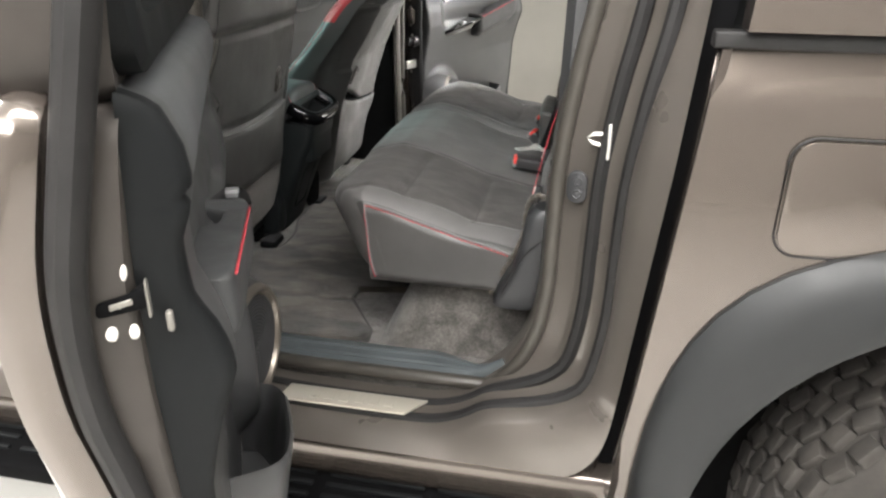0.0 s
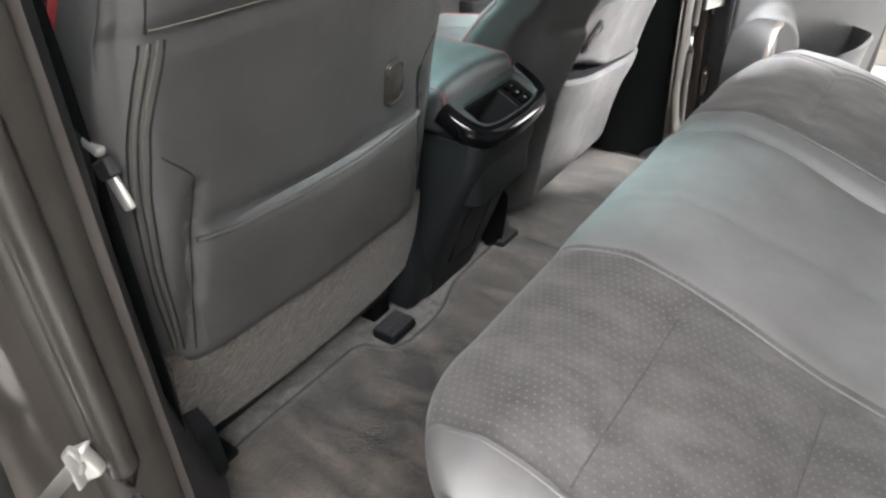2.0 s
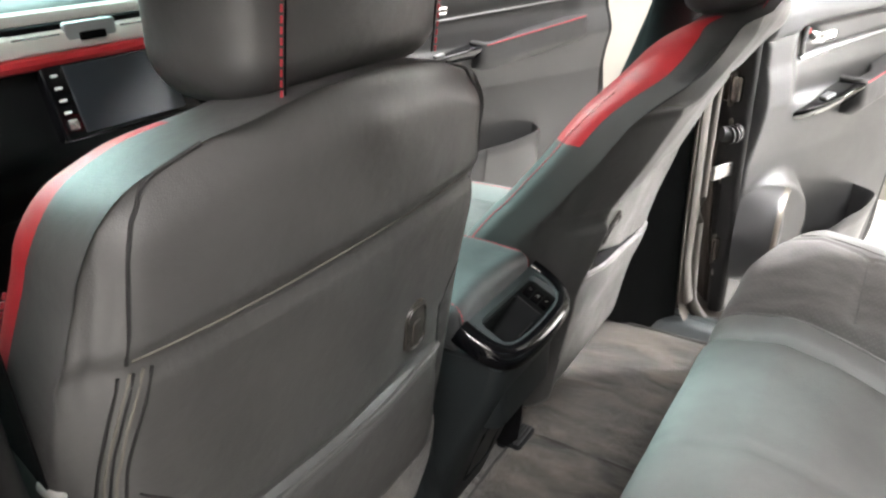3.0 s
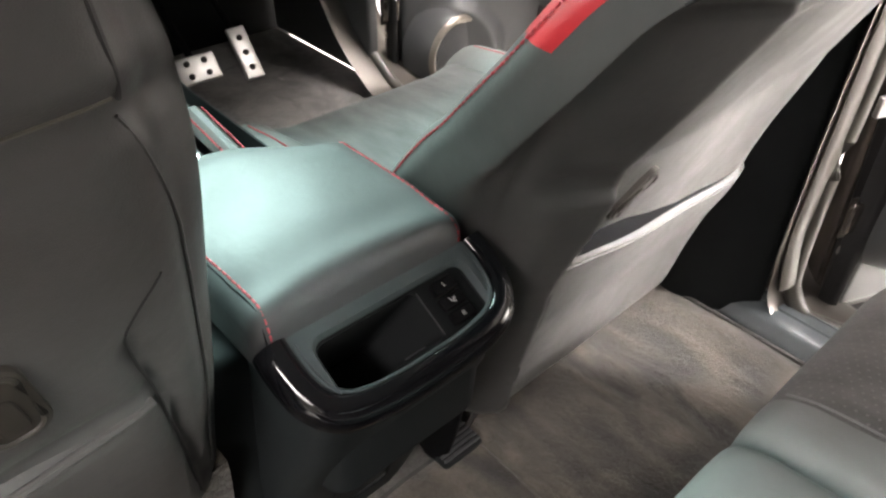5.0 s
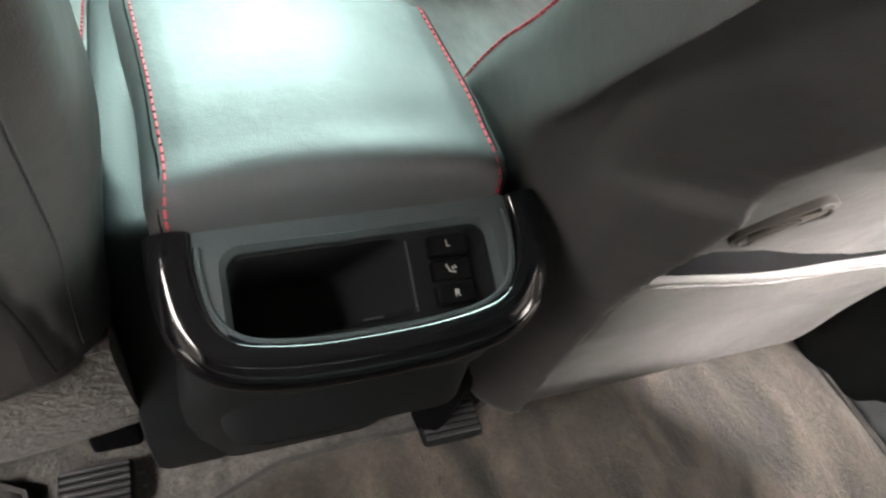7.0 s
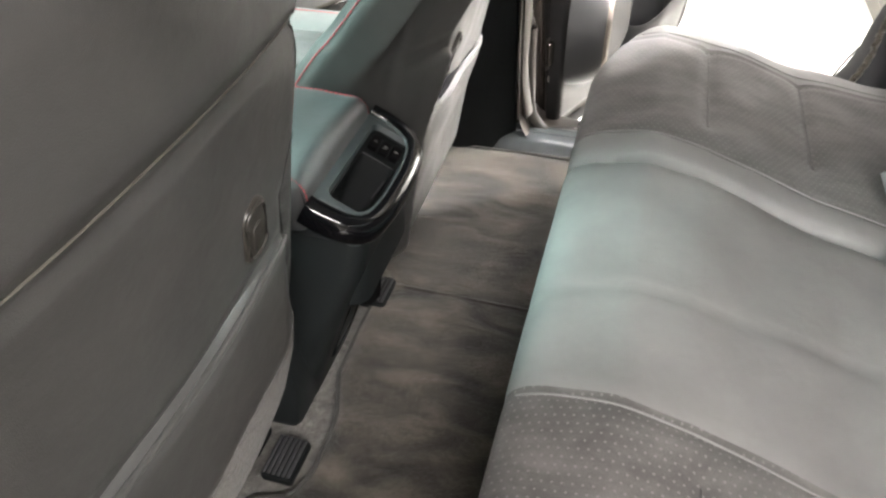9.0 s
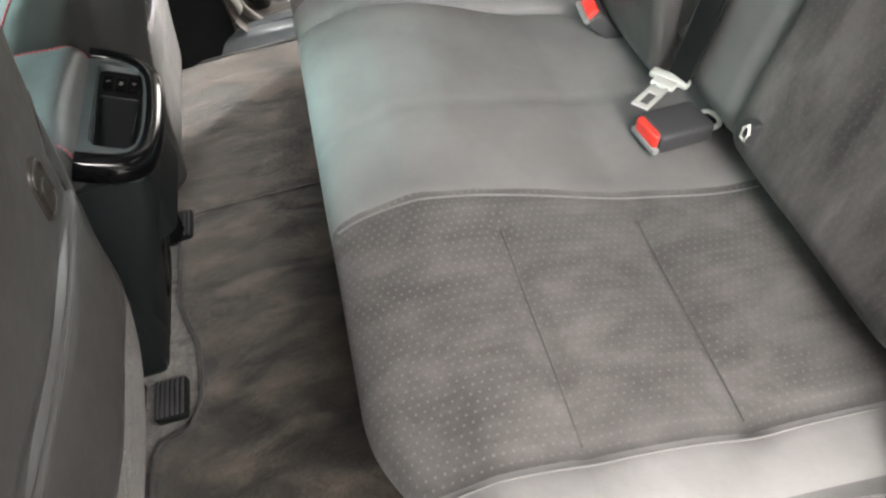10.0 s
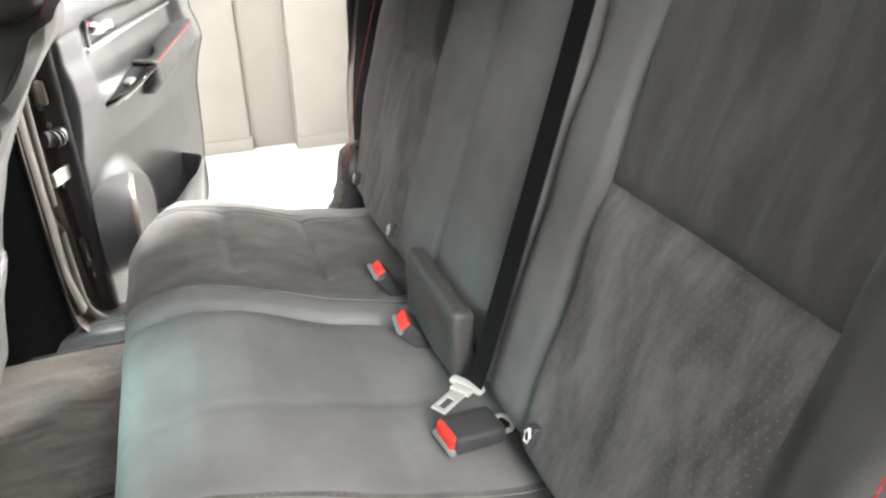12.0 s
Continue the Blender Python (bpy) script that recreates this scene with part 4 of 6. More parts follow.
    # carpeted flap below the leather
    if s < 0:
        flap = []
        for z, grow in ((0.868, 0.0), (0.85, 0.002), (0.79, -0.005), (0.71, -0.022)):
            ys = np.linspace(-0.226, 0.226, 16)
            flap.append([(back_x(z) - 0.012 - 0.02 * (abs(y) / 0.24) ** 2.5 + grow, yc + y, z) for y in ys] + [(back_x(z) - 0.055, yc + y, z) for y in ys[::-1]])
        obj("lower_flap", *loft(flap), FLAP, seat, "speckled carpet flap")
    # folded bag hook beside the console: a rounded plate with a raised rim in a shallow cup
    hz, hy, tilt_hook = (1.085, yc + 0.110, 8) if s < 0 else (1.000, yc - 0.102, -50)
    lean_hook = math.degrees(math.atan2(float(back_x(hz + 0.03)) - float(back_x(hz - 0.03)), 0.06))
    around = (np.abs(P[:, 1] - hy) < 0.014) & (np.abs(P[:, 2] - hz) < 0.014)
    place = Matrix.Translation((float(P[around, 0].max()) - 0.001, hy, hz)) @ pose(0, 0, 0, 0, lean_hook, 0) @ pose(0, 0, 0, tilt_hook, 0, 0)
    size = (0.036, 0.064, 0.014) if s < 0 else (0.026, 0.066, 0.011)
    hook = obj("bag_hook", *moved(prism(round_rect(*size, 6), -0.010, 0.002, 0.0015, 0), place), HOOK, seat, "folded dark plastic bag hook")
    obj("hook_rim", *moved(tube([(0.0015, y, z) for y, z in round_rect(size[0] - 0.008, size[1] - 0.010, size[2] - 0.004, 6)], 0.0022, 8, True), place), HOOK, hook)
    obj("hook_tongue", *moved(prism(round_rect(size[0] * 0.42, size[1] * 0.5, 0.006, 5, 0, -0.006), 0.001, 0.0035, 0.0012, 0), place), HOOK, hook)
    # seams: round the upper panel, a band of four down each side, one across, and red thread on the front edges
    for q in (-1, 1):
        upper = spline([(-0.6, yc + q * 0.135, top - 0.012), (-0.6, yc + q * 0.166, top - 0.022), (-0.6, yc + q * 0.186, top - 0.042), (-0.6, yc + q * 0.197, top - 0.075), (-0.6, yc + q * 0.205, seam_z)], 10)
        upper[:, 0] = back_x(upper[:, 2]) - 0.006
        obj("seam", *tube(snug(P, upper, (0.0004, 0, 0)), 0.0014, 6), RUBBER, seat)
        band = ((-0.002, 0.0013, RUBBER), (0.004, 0.0011, GREY_THREAD), (0.0085, 0.0010, RUBBER), (0.0125, 0.0011, GREY_THREAD), (0.018, 0.0013, RUBBER)) if s < 0 and q < 0 else ((0.012, 0.0010, SHELL_LEATHER),) if s < 0 else ()
        for off, thick, thread in band:
            zs = np.linspace(0.88, seam_z - 0.004, 50)
            ys = np.interp(zs, [0.88, 1.08, 1.14, 1.18, seam_z], [0.226, 0.226, 0.220, 0.209, 0.197])
            line = [(float(back_x(z)) - 0.018, yc + q * (y + off - 0.008) * float(taper(z)), z) for y, z in zip(ys, zs)]
            obj("seam", *tube(snug(P, line, (0.0006, q * 0.0004, 0)), thick, 5), thread, seat)
        zs = np.linspace(0.92, top - 0.09, 60)
        line = [(float(back_x(z)) - d + float(bolster(z)) + 0.02, yc + q * 0.236 * float(taper(z)), z) for z in zs]
        obj("stitching", *stitches(snug(P, line, (-0.0008, q * 0.0014, 0)), r=0.0011), STITCH, seat, "red thread")
    line = [(back_x(seam_z) - 0.02 * (abs(y) / 0.24) ** 2.5, yc + y, seam_z + 0.004) for y in np.linspace(-0.2, 0.2, 60)]
    obj("seam", *tube(snug(P, line, (0.0012, 0, 0.001)), 0.001, 5), GREY_THREAD, seat, "grey stitched seam")
    # seam along the narrow strip beside the map pocket, curling outwards at its top; a black cord draws the groove's
    # shadow line
    if s < 0:
        for q in (-1, 1):
            edge = spline([(-0.66, yc + q * y, z) for y, z in ((0.205, 0.875), (0.194, 0.955), (0.186, 1.018), (0.176, 1.074), (0.182, 1.096), (0.206, 1.118))], 8)
            edge[:, 0] = back_x(edge[:, 2]) - 0.008
            obj("seam", *tube(snug(P, edge, (-0.0002, 0, 0)), 0.0012, 5), RUBBER, seat)
        lip = [(float(back_x(1.015)) + 0.002, yc + y, 1.019 - 0.012 * (1 - (y / 0.186) ** 2)) for y in np.linspace(-0.184, 0.184, 40)]
        obj("pocket_lip", *tube(snug(P, lip, (0.0, 0, 0)), 0.0035, 8), SHELL_LEATHER, seat, "rolled leather pocket edge")
    else:
        ys = np.linspace(-0.164, 0.215, 60)
        lip = np.stack([back_x(mouth(ys)) + 0.004, yc + ys, mouth(ys) - 0.009], 1)
        obj("pocket_lip", *tube(snug(P, lip, (0.0, 0, 0)), 0.0016, 8), SHELL_LEATHER, seat, "rolled leather pocket edge")
    # headrest on two posts
    V, F, Q = lattice((0.11, 0.272, 0.19), 0.042, 0.009)
    tilt = smooth(-0.1, 0.1, V[:, 2])
    Yh = V[:, 1] * (1 - 0.04 * tilt) * (1 - 0.10 * (1 - tilt))
    Xh = V[:, 0] + lean * V[:, 2] - 0.012 * (np.abs(V[:, 1]) / 0.137) ** 2
    hx, hz = float(back_x(top)) - 0.062 + lean * 0.08, top + 0.082
    head = obj("headrest", np.stack([Xh + hx, yc + Yh + (0.024 if s < 0 else 0.0), V[:, 2] + hz], 1), F, SHELL_LEATHER, seat, sharp=80)
    for q in (-1, 1):
        line = [(hx + 0.0555 + lean * z - 0.005 * (0.088 / 0.088), yc + (0.024 if s < 0 else 0.0) + q * 0.090 * (1 - 0.04 * float(smooth(-0.1, 0.1, z))), hz + z) for z in np.linspace(-0.085, 0.085, 40)]
        obj("stitching", *stitches(line, r=0.0009), STITCH, head, "red thread")
        obj("seam", *tube([(x - 0.0006, y - q * 0.004, z) for x, y, z in line], 0.0008, 5), DARK, head)
        obj("headrest_post", *tube([(hx - lean * 0.18, yc + q * 0.065, top - 0.06), (hx - lean * 0.06, yc + q * 0.065, top + 0.03)], 0.006, 8), CHROME, seat)
    # front cushion
    V, F, Q = lattice((0.45, 0.50, 0.16), 0.05, 0.012)
    X, Y = V[:, 0] - 0.975, V[:, 1]
    rise = 0.03 * smooth(0.13, 0.21, np.abs(Y)) * (V[:, 2] > 0) - 0.012 * smooth(-1.05, -1.18, X) * (V[:, 2] > 0)
    cut = (V[:, 2] > 0.04) * 0.006 * groove(np.abs(Y), 0.165, 0.008)
    P = np.stack([X, yc + Y * 1.06, V[:, 2] + 0.79 + rise - cut], 1)
    for q in (-1, 1):
        line = np.stack([np.linspace(-1.16, -0.84, 50), np.full(50, yc + q * 0.215), np.full(50, 0.905)], 1)
        obj("stitching", *stitches(snug(P, line, (0, 0, 0.001)), r=0.0013), STITCH, seat, "red thread")
    ins, rest = faces_where(F, Q, lambda m: (m[:, 2] > 0.05) & (np.abs(m[:, 1]) < 0.165))
    obj("cushion", P, rest, LEATHER, seat, sharp=80)
    obj("seat_panel", P, ins, SUEDE_FRONT, seat, "grey brushed suede panel", 80)
    obj("base_cover", *rbox((-0.99, yc, 0.69), (0.44, 0.44, 0.10), 0.02), PLASTIC, seat)
    shell = -0.06 if s > 0 else 0.0
    side = [[(x + shell, yc + s * y, z) for x, z in rounded(np.array([(-0.92, 0.645), (-0.72, 0.645), (-0.685, 0.68), (-0.69, 0.755), (-0.74, 0.79), (-0.92, 0.80)]), 0.02)] for y in (0.205, 0.212, 0.242, 0.248)]
    obj("side_cover", *loft(side), PLASTIC, seat, "black plastic side cover")
    for q in (-1, 1):
        obj("seat_rail", *rbox((-1.01, yc + q * 0.19, 0.632), (0.48, 0.045, 0.04), 0.006), DARK, seat)
        inner = q == -s
        rx = -0.775 if not inner else -0.731 if s < 0 else -0.722
        ry = yc + q * (0.222 if inner and s > 0 else 0.172)
        cover = obj("rail_cover", *rbox((rx, ry, 0.620), (0.046, 0.064, 0.018) if inner else (0.06, 0.042, 0.022), 0.006), PLASTIC, seat)
        if inner:
            for k in range(6):
                obj("rib", *rbox((rx - 0.0175 + 0.007 * k, ry, 0.630), (0.004, 0.058, 0.004), 0.0012, seg=2), BUCKLE, cover)
    return seat


front_seat("passenger_seat", -1, "charcoal leather front passenger seat with red shoulder panels, set upright", UPRIGHT, 1.365, 0.16)
front_seat("driver_seat", 1, "charcoal leather driver seat with red shoulder panels, leaning back", RECLINED, 1.345, 0.5)

# ---- centre console ----
def console():
    yc = 0.010
    con = thing("centre_console", "black plastic centre console with a stitched leather armrest lid", "console", at=Matrix.Translation((-0.8, yc, 0.62)))
    # base: a tapered box whose rear face leans forward towards the floor
    rings = []
    for z, x_rear, half, off in ((0.605, -0.742, 0.104, -0.016), (0.66, -0.722, 0.106, -0.014), (0.78, -0.678, 0.104, -0.010), (0.88, -0.637, 0.099, -0.002), (0.93, -0.628, 0.094, 0.0), (0.934, -0.634, 0.088, 0.0), (0.82, -0.640, 0.086, 0.0)):
        ring = []
        for x, y in round_rect(1.0, 2 * half, 0.045 if z < 0.7 else 0.03 if z < 0.8 else 0.022, 4):
            ring.append((x_rear - 0.5 + x, yc + off + y, z))
        rings.append(ring)
    obj("base", *loft(rings), CONSOLE, con)
    flank = rounded(np.array([(-1.1, 0.612), (-0.735, 0.612), (-0.722, 0.70), (-0.742, 0.925), (-1.1, 0.925)]), 0.02)
    obj("side_panel", *prism(flank, yc - 0.150, yc - 0.080, 0.012, 1), CONSOLE, con, "black side panel")
    # panel low on the rear face, blackened to look like a shaded recess, framed by a raised lip
    low = pose(-0.6985, yc - 0.020, 0.735, 0, 20, 0)
    cover = obj("recess_panel", *moved(prism(round_rect(0.070, 0.125, 0.010, 5), -0.002, 0.003, 0.0015, 0), low), DARK, con, "black blanking cover")
    obj("panel_lip", *moved(tube([(0.003, y, z) for y, z in round_rect(0.080, 0.135, 0.014, 6)], 0.0035, 8, True), low), PLASTIC, cover)
    # armrest lid: longer on the passenger side, drooping at its front
    V, F, Q = lattice((0.250, 0.222, 0.075), 0.019, 0.006)
    x, y, z = V[:, 0] + 0.030, V[:, 1], V[:, 2]
    far = smooth(0.06, -0.155, x - 0.03)
    up = z > 0
    crown = 0.010 * (1 - (y / 0.098) ** 2) * up - 0.003 * smooth(0.085, 0.125, x) * up - 0.022 * smooth(-0.03, -0.125, x) * up
    seam = 0.002 * (groove(y, 0.095, 0.003) + groove(y, -0.095, 0.003)) * (z > 0.02)
    X = -0.810 + V[:, 0] + 0.055 * smooth(-0.02, 0.11, y) * smooth(-0.02, -0.125, V[:, 0])
    P = np.stack([X, yc - 0.003 - 0.009 * far + y * (0.945 + 0.065 * far), 0.976 + z + crown - seam + 0.0012 * np.sin(40 * x + 9 * y) * np.sin(33 * y) * up], 1)
    lid = obj("armrest_lid", P, F, LEATHER_LID, con, "padded leather lid with red stitching", 80)
    for s in (-1, 1):
        xs = np.linspace(-0.915 if s < 0 else -0.862, -0.697, 60)
        line = np.stack([xs, yc - 0.003 - 0.006 * smooth(-0.70, -0.9, xs) + s * 0.0985 * (0.945 + 0.05 * smooth(-0.70, -0.9, xs)), np.full(60, 1.016)], 1)
        end = [(-0.688, yc - 0.003 + s * 0.0940, 1.002), (-0.6855, yc - 0.003 + s * 0.0940, 0.985), (-0.685, yc - 0.003 + s * 0.0942, 0.968)]
        run = snug(P, np.vstack([line, spline(end, 5)]), (0.0006, s * 0.0004, 0.0006), 3)
        obj("stitching", *stitches(run, r=0.0009), STITCH, lid, "red thread")
        obj("seam", *tube(snug(P, np.vstack([line, spline(end, 5)]) + np.array((0, s * 0.005, -0.001)), (0.0002, 0, 0), 3), 0.0009, 5), DARK, lid)
    # sloping tray panel behind the lid; a runs across, b down the slope
    slope = pose(-0.654, yc + 0.002, 0.967, 0, 28, 0)

    def on_tray(vf):
        return moved(vf, slope)

    def tray_ring(w, h, r, z, cx=0.0, cy=0.0):
        return [(cx + b, cy + a, z) for a, b in round_rect(w, h, r, 5)]

    # surround, a shallow shelf for the switches and a real well beside it
    outer = tray_ring(0.196, 0.080, 0.018, 0.0)
    hole = tray_ring(0.158, 0.058, 0.012, 0.002, 0.004, 0.002)
    lip = tray_ring(0.151, 0.052, 0.010, -0.005, 0.004, 0.002)
    shelf = tray_ring(0.150, 0.051, 0.010, -0.008, 0.004, 0.002)
    mouth_ring = tray_ring(0.100, 0.048, 0.009, -0.008, 0.004, -0.022)
    floor_ring = tray_ring(0.066, 0.038, 0.008, -0.085, 0.004, -0.038)
    obj("tray_plate", *on_tray(loft([tray_ring(0.196, 0.080, 0.018, -0.03), outer, hole, lip], cap=False)), TRAY, con, "dark blue-grey tray surround")
    obj("switch_plate", *on_tray(loft([lip, shelf, mouth_ring], cap=False)), PLASTIC, con, "black shelf for the switches")
    V, F = loft([mouth_ring, floor_ring], cap=False)
    n = len(outer)
    F.append([n + i for i in range(n)])
    well = obj("tray_well", *on_tray((V, F)), PLASTIC, con, "deep black storage well")
    # thin grey line drawn as the highlight on the divider's edge
    obj("divider_highlight", *on_tray(tube([(0.004 + q, 0.0285, -0.0075) for q in np.linspace(-0.021, 0.021, 8)], 0.0007, 6)), BUCKLE, well)
    obj("well_rib", *on_tray(tube([(0.024, 0.010, -0.014), (0.020, 0.004, -0.045)], 0.0008, 6)), BUCKLE, well)
    for b, kind in ((-0.0105, "L"), (0.004, "seat"), (0.0185, "R")):
        tilt = pose(b, 0.052, -0.0055 if kind != "seat" else -0.0075, 0, {"L": -5, "R": 5}.get(kind, 0), 0)
        button = obj("heater_switch" if kind != "seat" else "switch_label", *on_tray(moved(rbox((0, 0, 0), (0.0128, 0.024, 0.009), 0.0022), tilt)), DARK, con, "black seat heater switch")
        if kind in "LR":
            text = bpy.data.curves.new("letter", "FONT")
            text.body, text.size, text.extrude, text.align_x, text.align_y = kind, 0.0058, 0.0001, "CENTER", "CENTER"
            ob = new("letter", text)
            ob.data.materials.append(PRINT)
            ob.parent = button
            ob.matrix_basis = slope @ tilt @ pose(0, 0, 0.0046, 0, 0, 90)
        else:
            icon = [[(-0.003, -0.003), (0.0012, -0.0014), (0.0022, 0.0022)], [(-0.0012, 0.0002), (0.0006, 0.0012)], [(-0.0020, 0.0018), (0.0, 0.0028)]]
            obj("symbol", *on_tray(joined(*[tube([(b + u, 0.052 + v, -0.0028) for u, v in stroke], 0.00045, 5) for stroke in icon])), PRINT, button, "pale heated seat symbol")
    # glossy black horseshoe round the tray
    path = [(-0.036, -0.1), (-0.015, -0.1), (0.014, -0.095), (0.034, -0.079), (0.042, -0.045), (0.044, 0.0), (0.042, 0.05), (0.034, 0.083), (0.014, 0.1), (-0.015, 0.105), (-0.036, 0.104)]
    line = spline([(b, a, -0.004) for b, a in path], 6)
    t = np.gradient(line, axis=0)
    t /= np.linalg.norm(t, axis=1, keepdims=True)
    out = np.stack([t[:, 1], -t[:, 0], 0 * t[:, 0]], 1)
    out *= np.sign((out * (line - np.array((-0.01, 0.0, 0.0)))).sum(1))[:, None]
    sect = rounded(np.array([(-0.0125, -0.004), (-0.0115, 0.007), (-0.003, 0.0105), (0.008, 0.0075), (0.0135, -0.002), (0.0135, -0.018), (0.006, -0.024), (-0.0125, -0.022)]), 0.005, 4)
    frame_ring = [[p + u * o + np.array((0, 0, v)) for u, v in sect] for p, o in zip(line, out)]
    obj("gloss_frame", *on_tray(loft(frame_ring)), GLOSS, con, "glossy black U-shaped frame")
    obj("bright_edge", *on_tray(tube(spline([(b * 0.74, a * 0.862, 0.002) for b, a in path], 6), 0.0016, 6)), TRAY, con)
    return con


console()

# ---- floor mat ----
mat_thing = thing("floor_mat", "brown pile floor mat with brushed streaks", "mat", at=Matrix.Translation((-0.5, 0, 0.61)))
edge_y = np.array([-0.655, -0.645, -0.60, -0.45, -0.27, -0.248, -0.238, -0.20, -0.14, -0.10, -0.03, 0.06, 0.15, 0.20, 0.22, 0.26, 0.45, 0.58, 0.600, 0.612])
edge_x = np.array([-0.70, -0.735, -0.758, -0.760, -0.757, -0.745, -0.705, -0.690, -0.689, -0.695, -0.720, -0.724, -0.722, -0.74, -0.78, -0.80, -0.81, -0.80, -0.77, -0.72])
back_edge = lambda y: np.interp(y, [-0.652, -0.64, -0.615, -0.59, -0.46, -0.40, -0.38], [-0.37, -0.337, -0.319, -0.323, -0.408, -0.408, -0.284])
rings = []
for y in np.linspace(-0.652, 0.609, 130):
    left = float(np.interp(y, edge_y, edge_x))
    soft_edge = 0.004 * float(1 - smooth(0.0, 0.02, min(y + 0.652, 0.609 - y)))
    rear = float(back_edge(y))
    xs = np.linspace(left + 0.004, rear - 0.004, 26)
    top = [(x, y, 0.6205 - soft_edge + 0.0012 * math.sin(31 * x + 7 * y) * math.sin(23 * y + 5 * x)) for x in xs]
    rings.append([(left, y, 0.604), (left, y, 0.616)] + top + [(rear, y, 0.616), (rear, y, 0.604)])
obj("mat_surface", *loft(rings), MAT, mat_thing, sharp=70)
rim_line = [(float(np.interp(y, edge_y, edge_x)), y, 0.616) for y in np.linspace(-0.652, 0.609, 120)]
rim_line = [(float(back_edge(y)), y, 0.617) for y in np.linspace(-0.42, -0.652, 40)] + [(-0.5, -0.654, 0.616)] + rim_line + [(-0.5, 0.611, 0.616), (-0.284, 0.609, 0.616)]
obj("binding", *tube(rim_line, 0.0045, 6), SUEDE_UPPER, mat_thing, "bound edge")
obj("join", *tube([(-0.715, 0.165, 0.6205), (-0.5, 0.162, 0.6205), (-0.29, 0.16, 0.6205)], 0.003, 6, flat=(0.004, 0.0018)), MAT, mat_thing, "stitched join across the mat")

# ---- doors ----
def side_door(s, name, hx, length, swing, label, group, rear):
    """A door swung open on its front edge. u runs back from the hinge, w inwards from the skin, z up."""
    door = thing(name, label, "door", group, pose(hx, s * HY, 0, 0, 0, -s * swing * -1 if s > 0 else -swing))
    L = length
    k = L / 0.755
    belt = 1.325 if rear else 1.29

    def put(part_name, vf, mat, parent=None, lab="", sharp=38):
        V, F = vf
        V = np.array(V, float)
        # the body side leans in above the waist line
        lift = np.clip(V[:, 2] - 1.06, 0, None)
        V[:, 1] += 0.26 * lift * lift / (lift + 0.06) * (1 - smooth(0.02, 0.085, V[:, 1]))
        V[:, 1] += (0.042 * smooth(1.24, 0.92, V[:, 2]) + 0.03 * smooth(0.95, 0.55, V[:, 2])) * (1 - smooth(0.0, 0.085, V[:, 1]))
        return obj(part_name, V * (1, -s, 1), F, mat, parent or door, lab, sharp, local=True)

    rim = [(0.0, 0.555), (0.60 * k, 0.55), (0.69 * k, 0.64), (0.725 * k, 0.80), (0.74 * k, 1.0), (0.745 * k, 1.12), (0.76 * k, 1.22), (0.765 * k, belt), (0.0, belt - 0.03)] if rear else \
          [(0.0, 0.60), (0.06, 0.555), (0.93 * L, 0.55), (L, 0.70), (L, 1.0), (L, 1.15), (L, belt), (0.0, belt - 0.06)]
    plate = lambda d, r: rounded(offset_poly(rim, d), r)
    put("skin", prism(plate(-0.012, 0.05), -0.055, -0.012, 0.018, 1), PAINT, None, "bronze metallic painted outer panel")
    put("inner_frame", prism(plate(0.002, 0.04), -0.02, 0.062, 0.012, 1), SHADED_PAINT)
    run = [(0.03, 0.545), (0.30 * k, 0.542), (0.58 * k, 0.545), (0.66 * k, 0.58), (0.70 * k, 0.64), (0.731 * k, 0.80), (0.746 * k, 1.0), (0.752 * k, 1.12), (0.766 * k, 1.22), (0.772 * k, belt), (0.778 * k, 1.45), (0.735 * k, 1.585), (0.60 * k, 1.665), (0.2 * k, 1.668)] if rear else \
          [(0.06, 0.545), (0.5 * L, 0.54), (0.93 * L, 0.545), (1.004 * L, 0.70), (1.006 * L, 1.0), (1.006 * L, belt), (0.99 * L, 1.55), (0.9 * L, 1.665)]
    ring = spline([(u, 0.002, z) for u, z in run], 8)
    put("seal", tube(ring, 0.014, 10, flat=(0.014, 0.016)), RUBBER, None, "black rubber door seal")

    # inner trim: one moulded skin with the roll under the window, hollow round the handle, bulges for arm and loudspeaker
    su, sz, sr = (0.178 if s < 0 else 0.128, 0.778, 0.1) if rear else (0.15, 0.66, 0.088)
    rec = lambda u: (1.165 + 0.07 * (u - 0.2) / k, 1.228 + 0.065 * (u - 0.2) / k)
    us, zs = np.linspace(0, 1, int(110 * k)), np.linspace(0, 1, 104)
    rp = np.array(rim)
    end_u = lambda z: np.interp(z, [0.55, 0.64, 0.80, 1.0, 1.12, 1.22, belt], np.array([0.66, 0.69, 0.725, 0.74, 0.745, 0.76, 0.765]) * k) - 0.012 if rear else L - 0.012 + 0 * z
    A, B = np.meshgrid(us, zs, indexing="ij")
    Z = 0.575 + (belt + 0.004 - 0.575) * B
    U = 0.012 + (end_u(Z) - 0.012) * A
    Z = Z - (0.028 if rear else 0.055) * (1 - A) * smooth(1.2, belt, Z)
    W = np.interp(Z, [0.57, 0.80, 0.95, 1.02, 1.08, 1.13, 1.16, 1.21, 1.235, 1.26, 1.285, 1.305, belt + 0.01], [0.088, 0.09, 0.094, 0.108, 0.116, 0.112, 0.104, 0.104, 0.113, 0.118, 0.115, 0.107, 0.094])
    tail = smooth(0.60 * k, 0.68 * k, U)
    W = W + tail * 0.014 * groove(Z, 1.09, 0.05)
    lo, hi = rec(U)
    inside = smooth(0.15 * k, 0.165 * k, U) * (1 - smooth(0.62 * k, 0.635 * k, U))
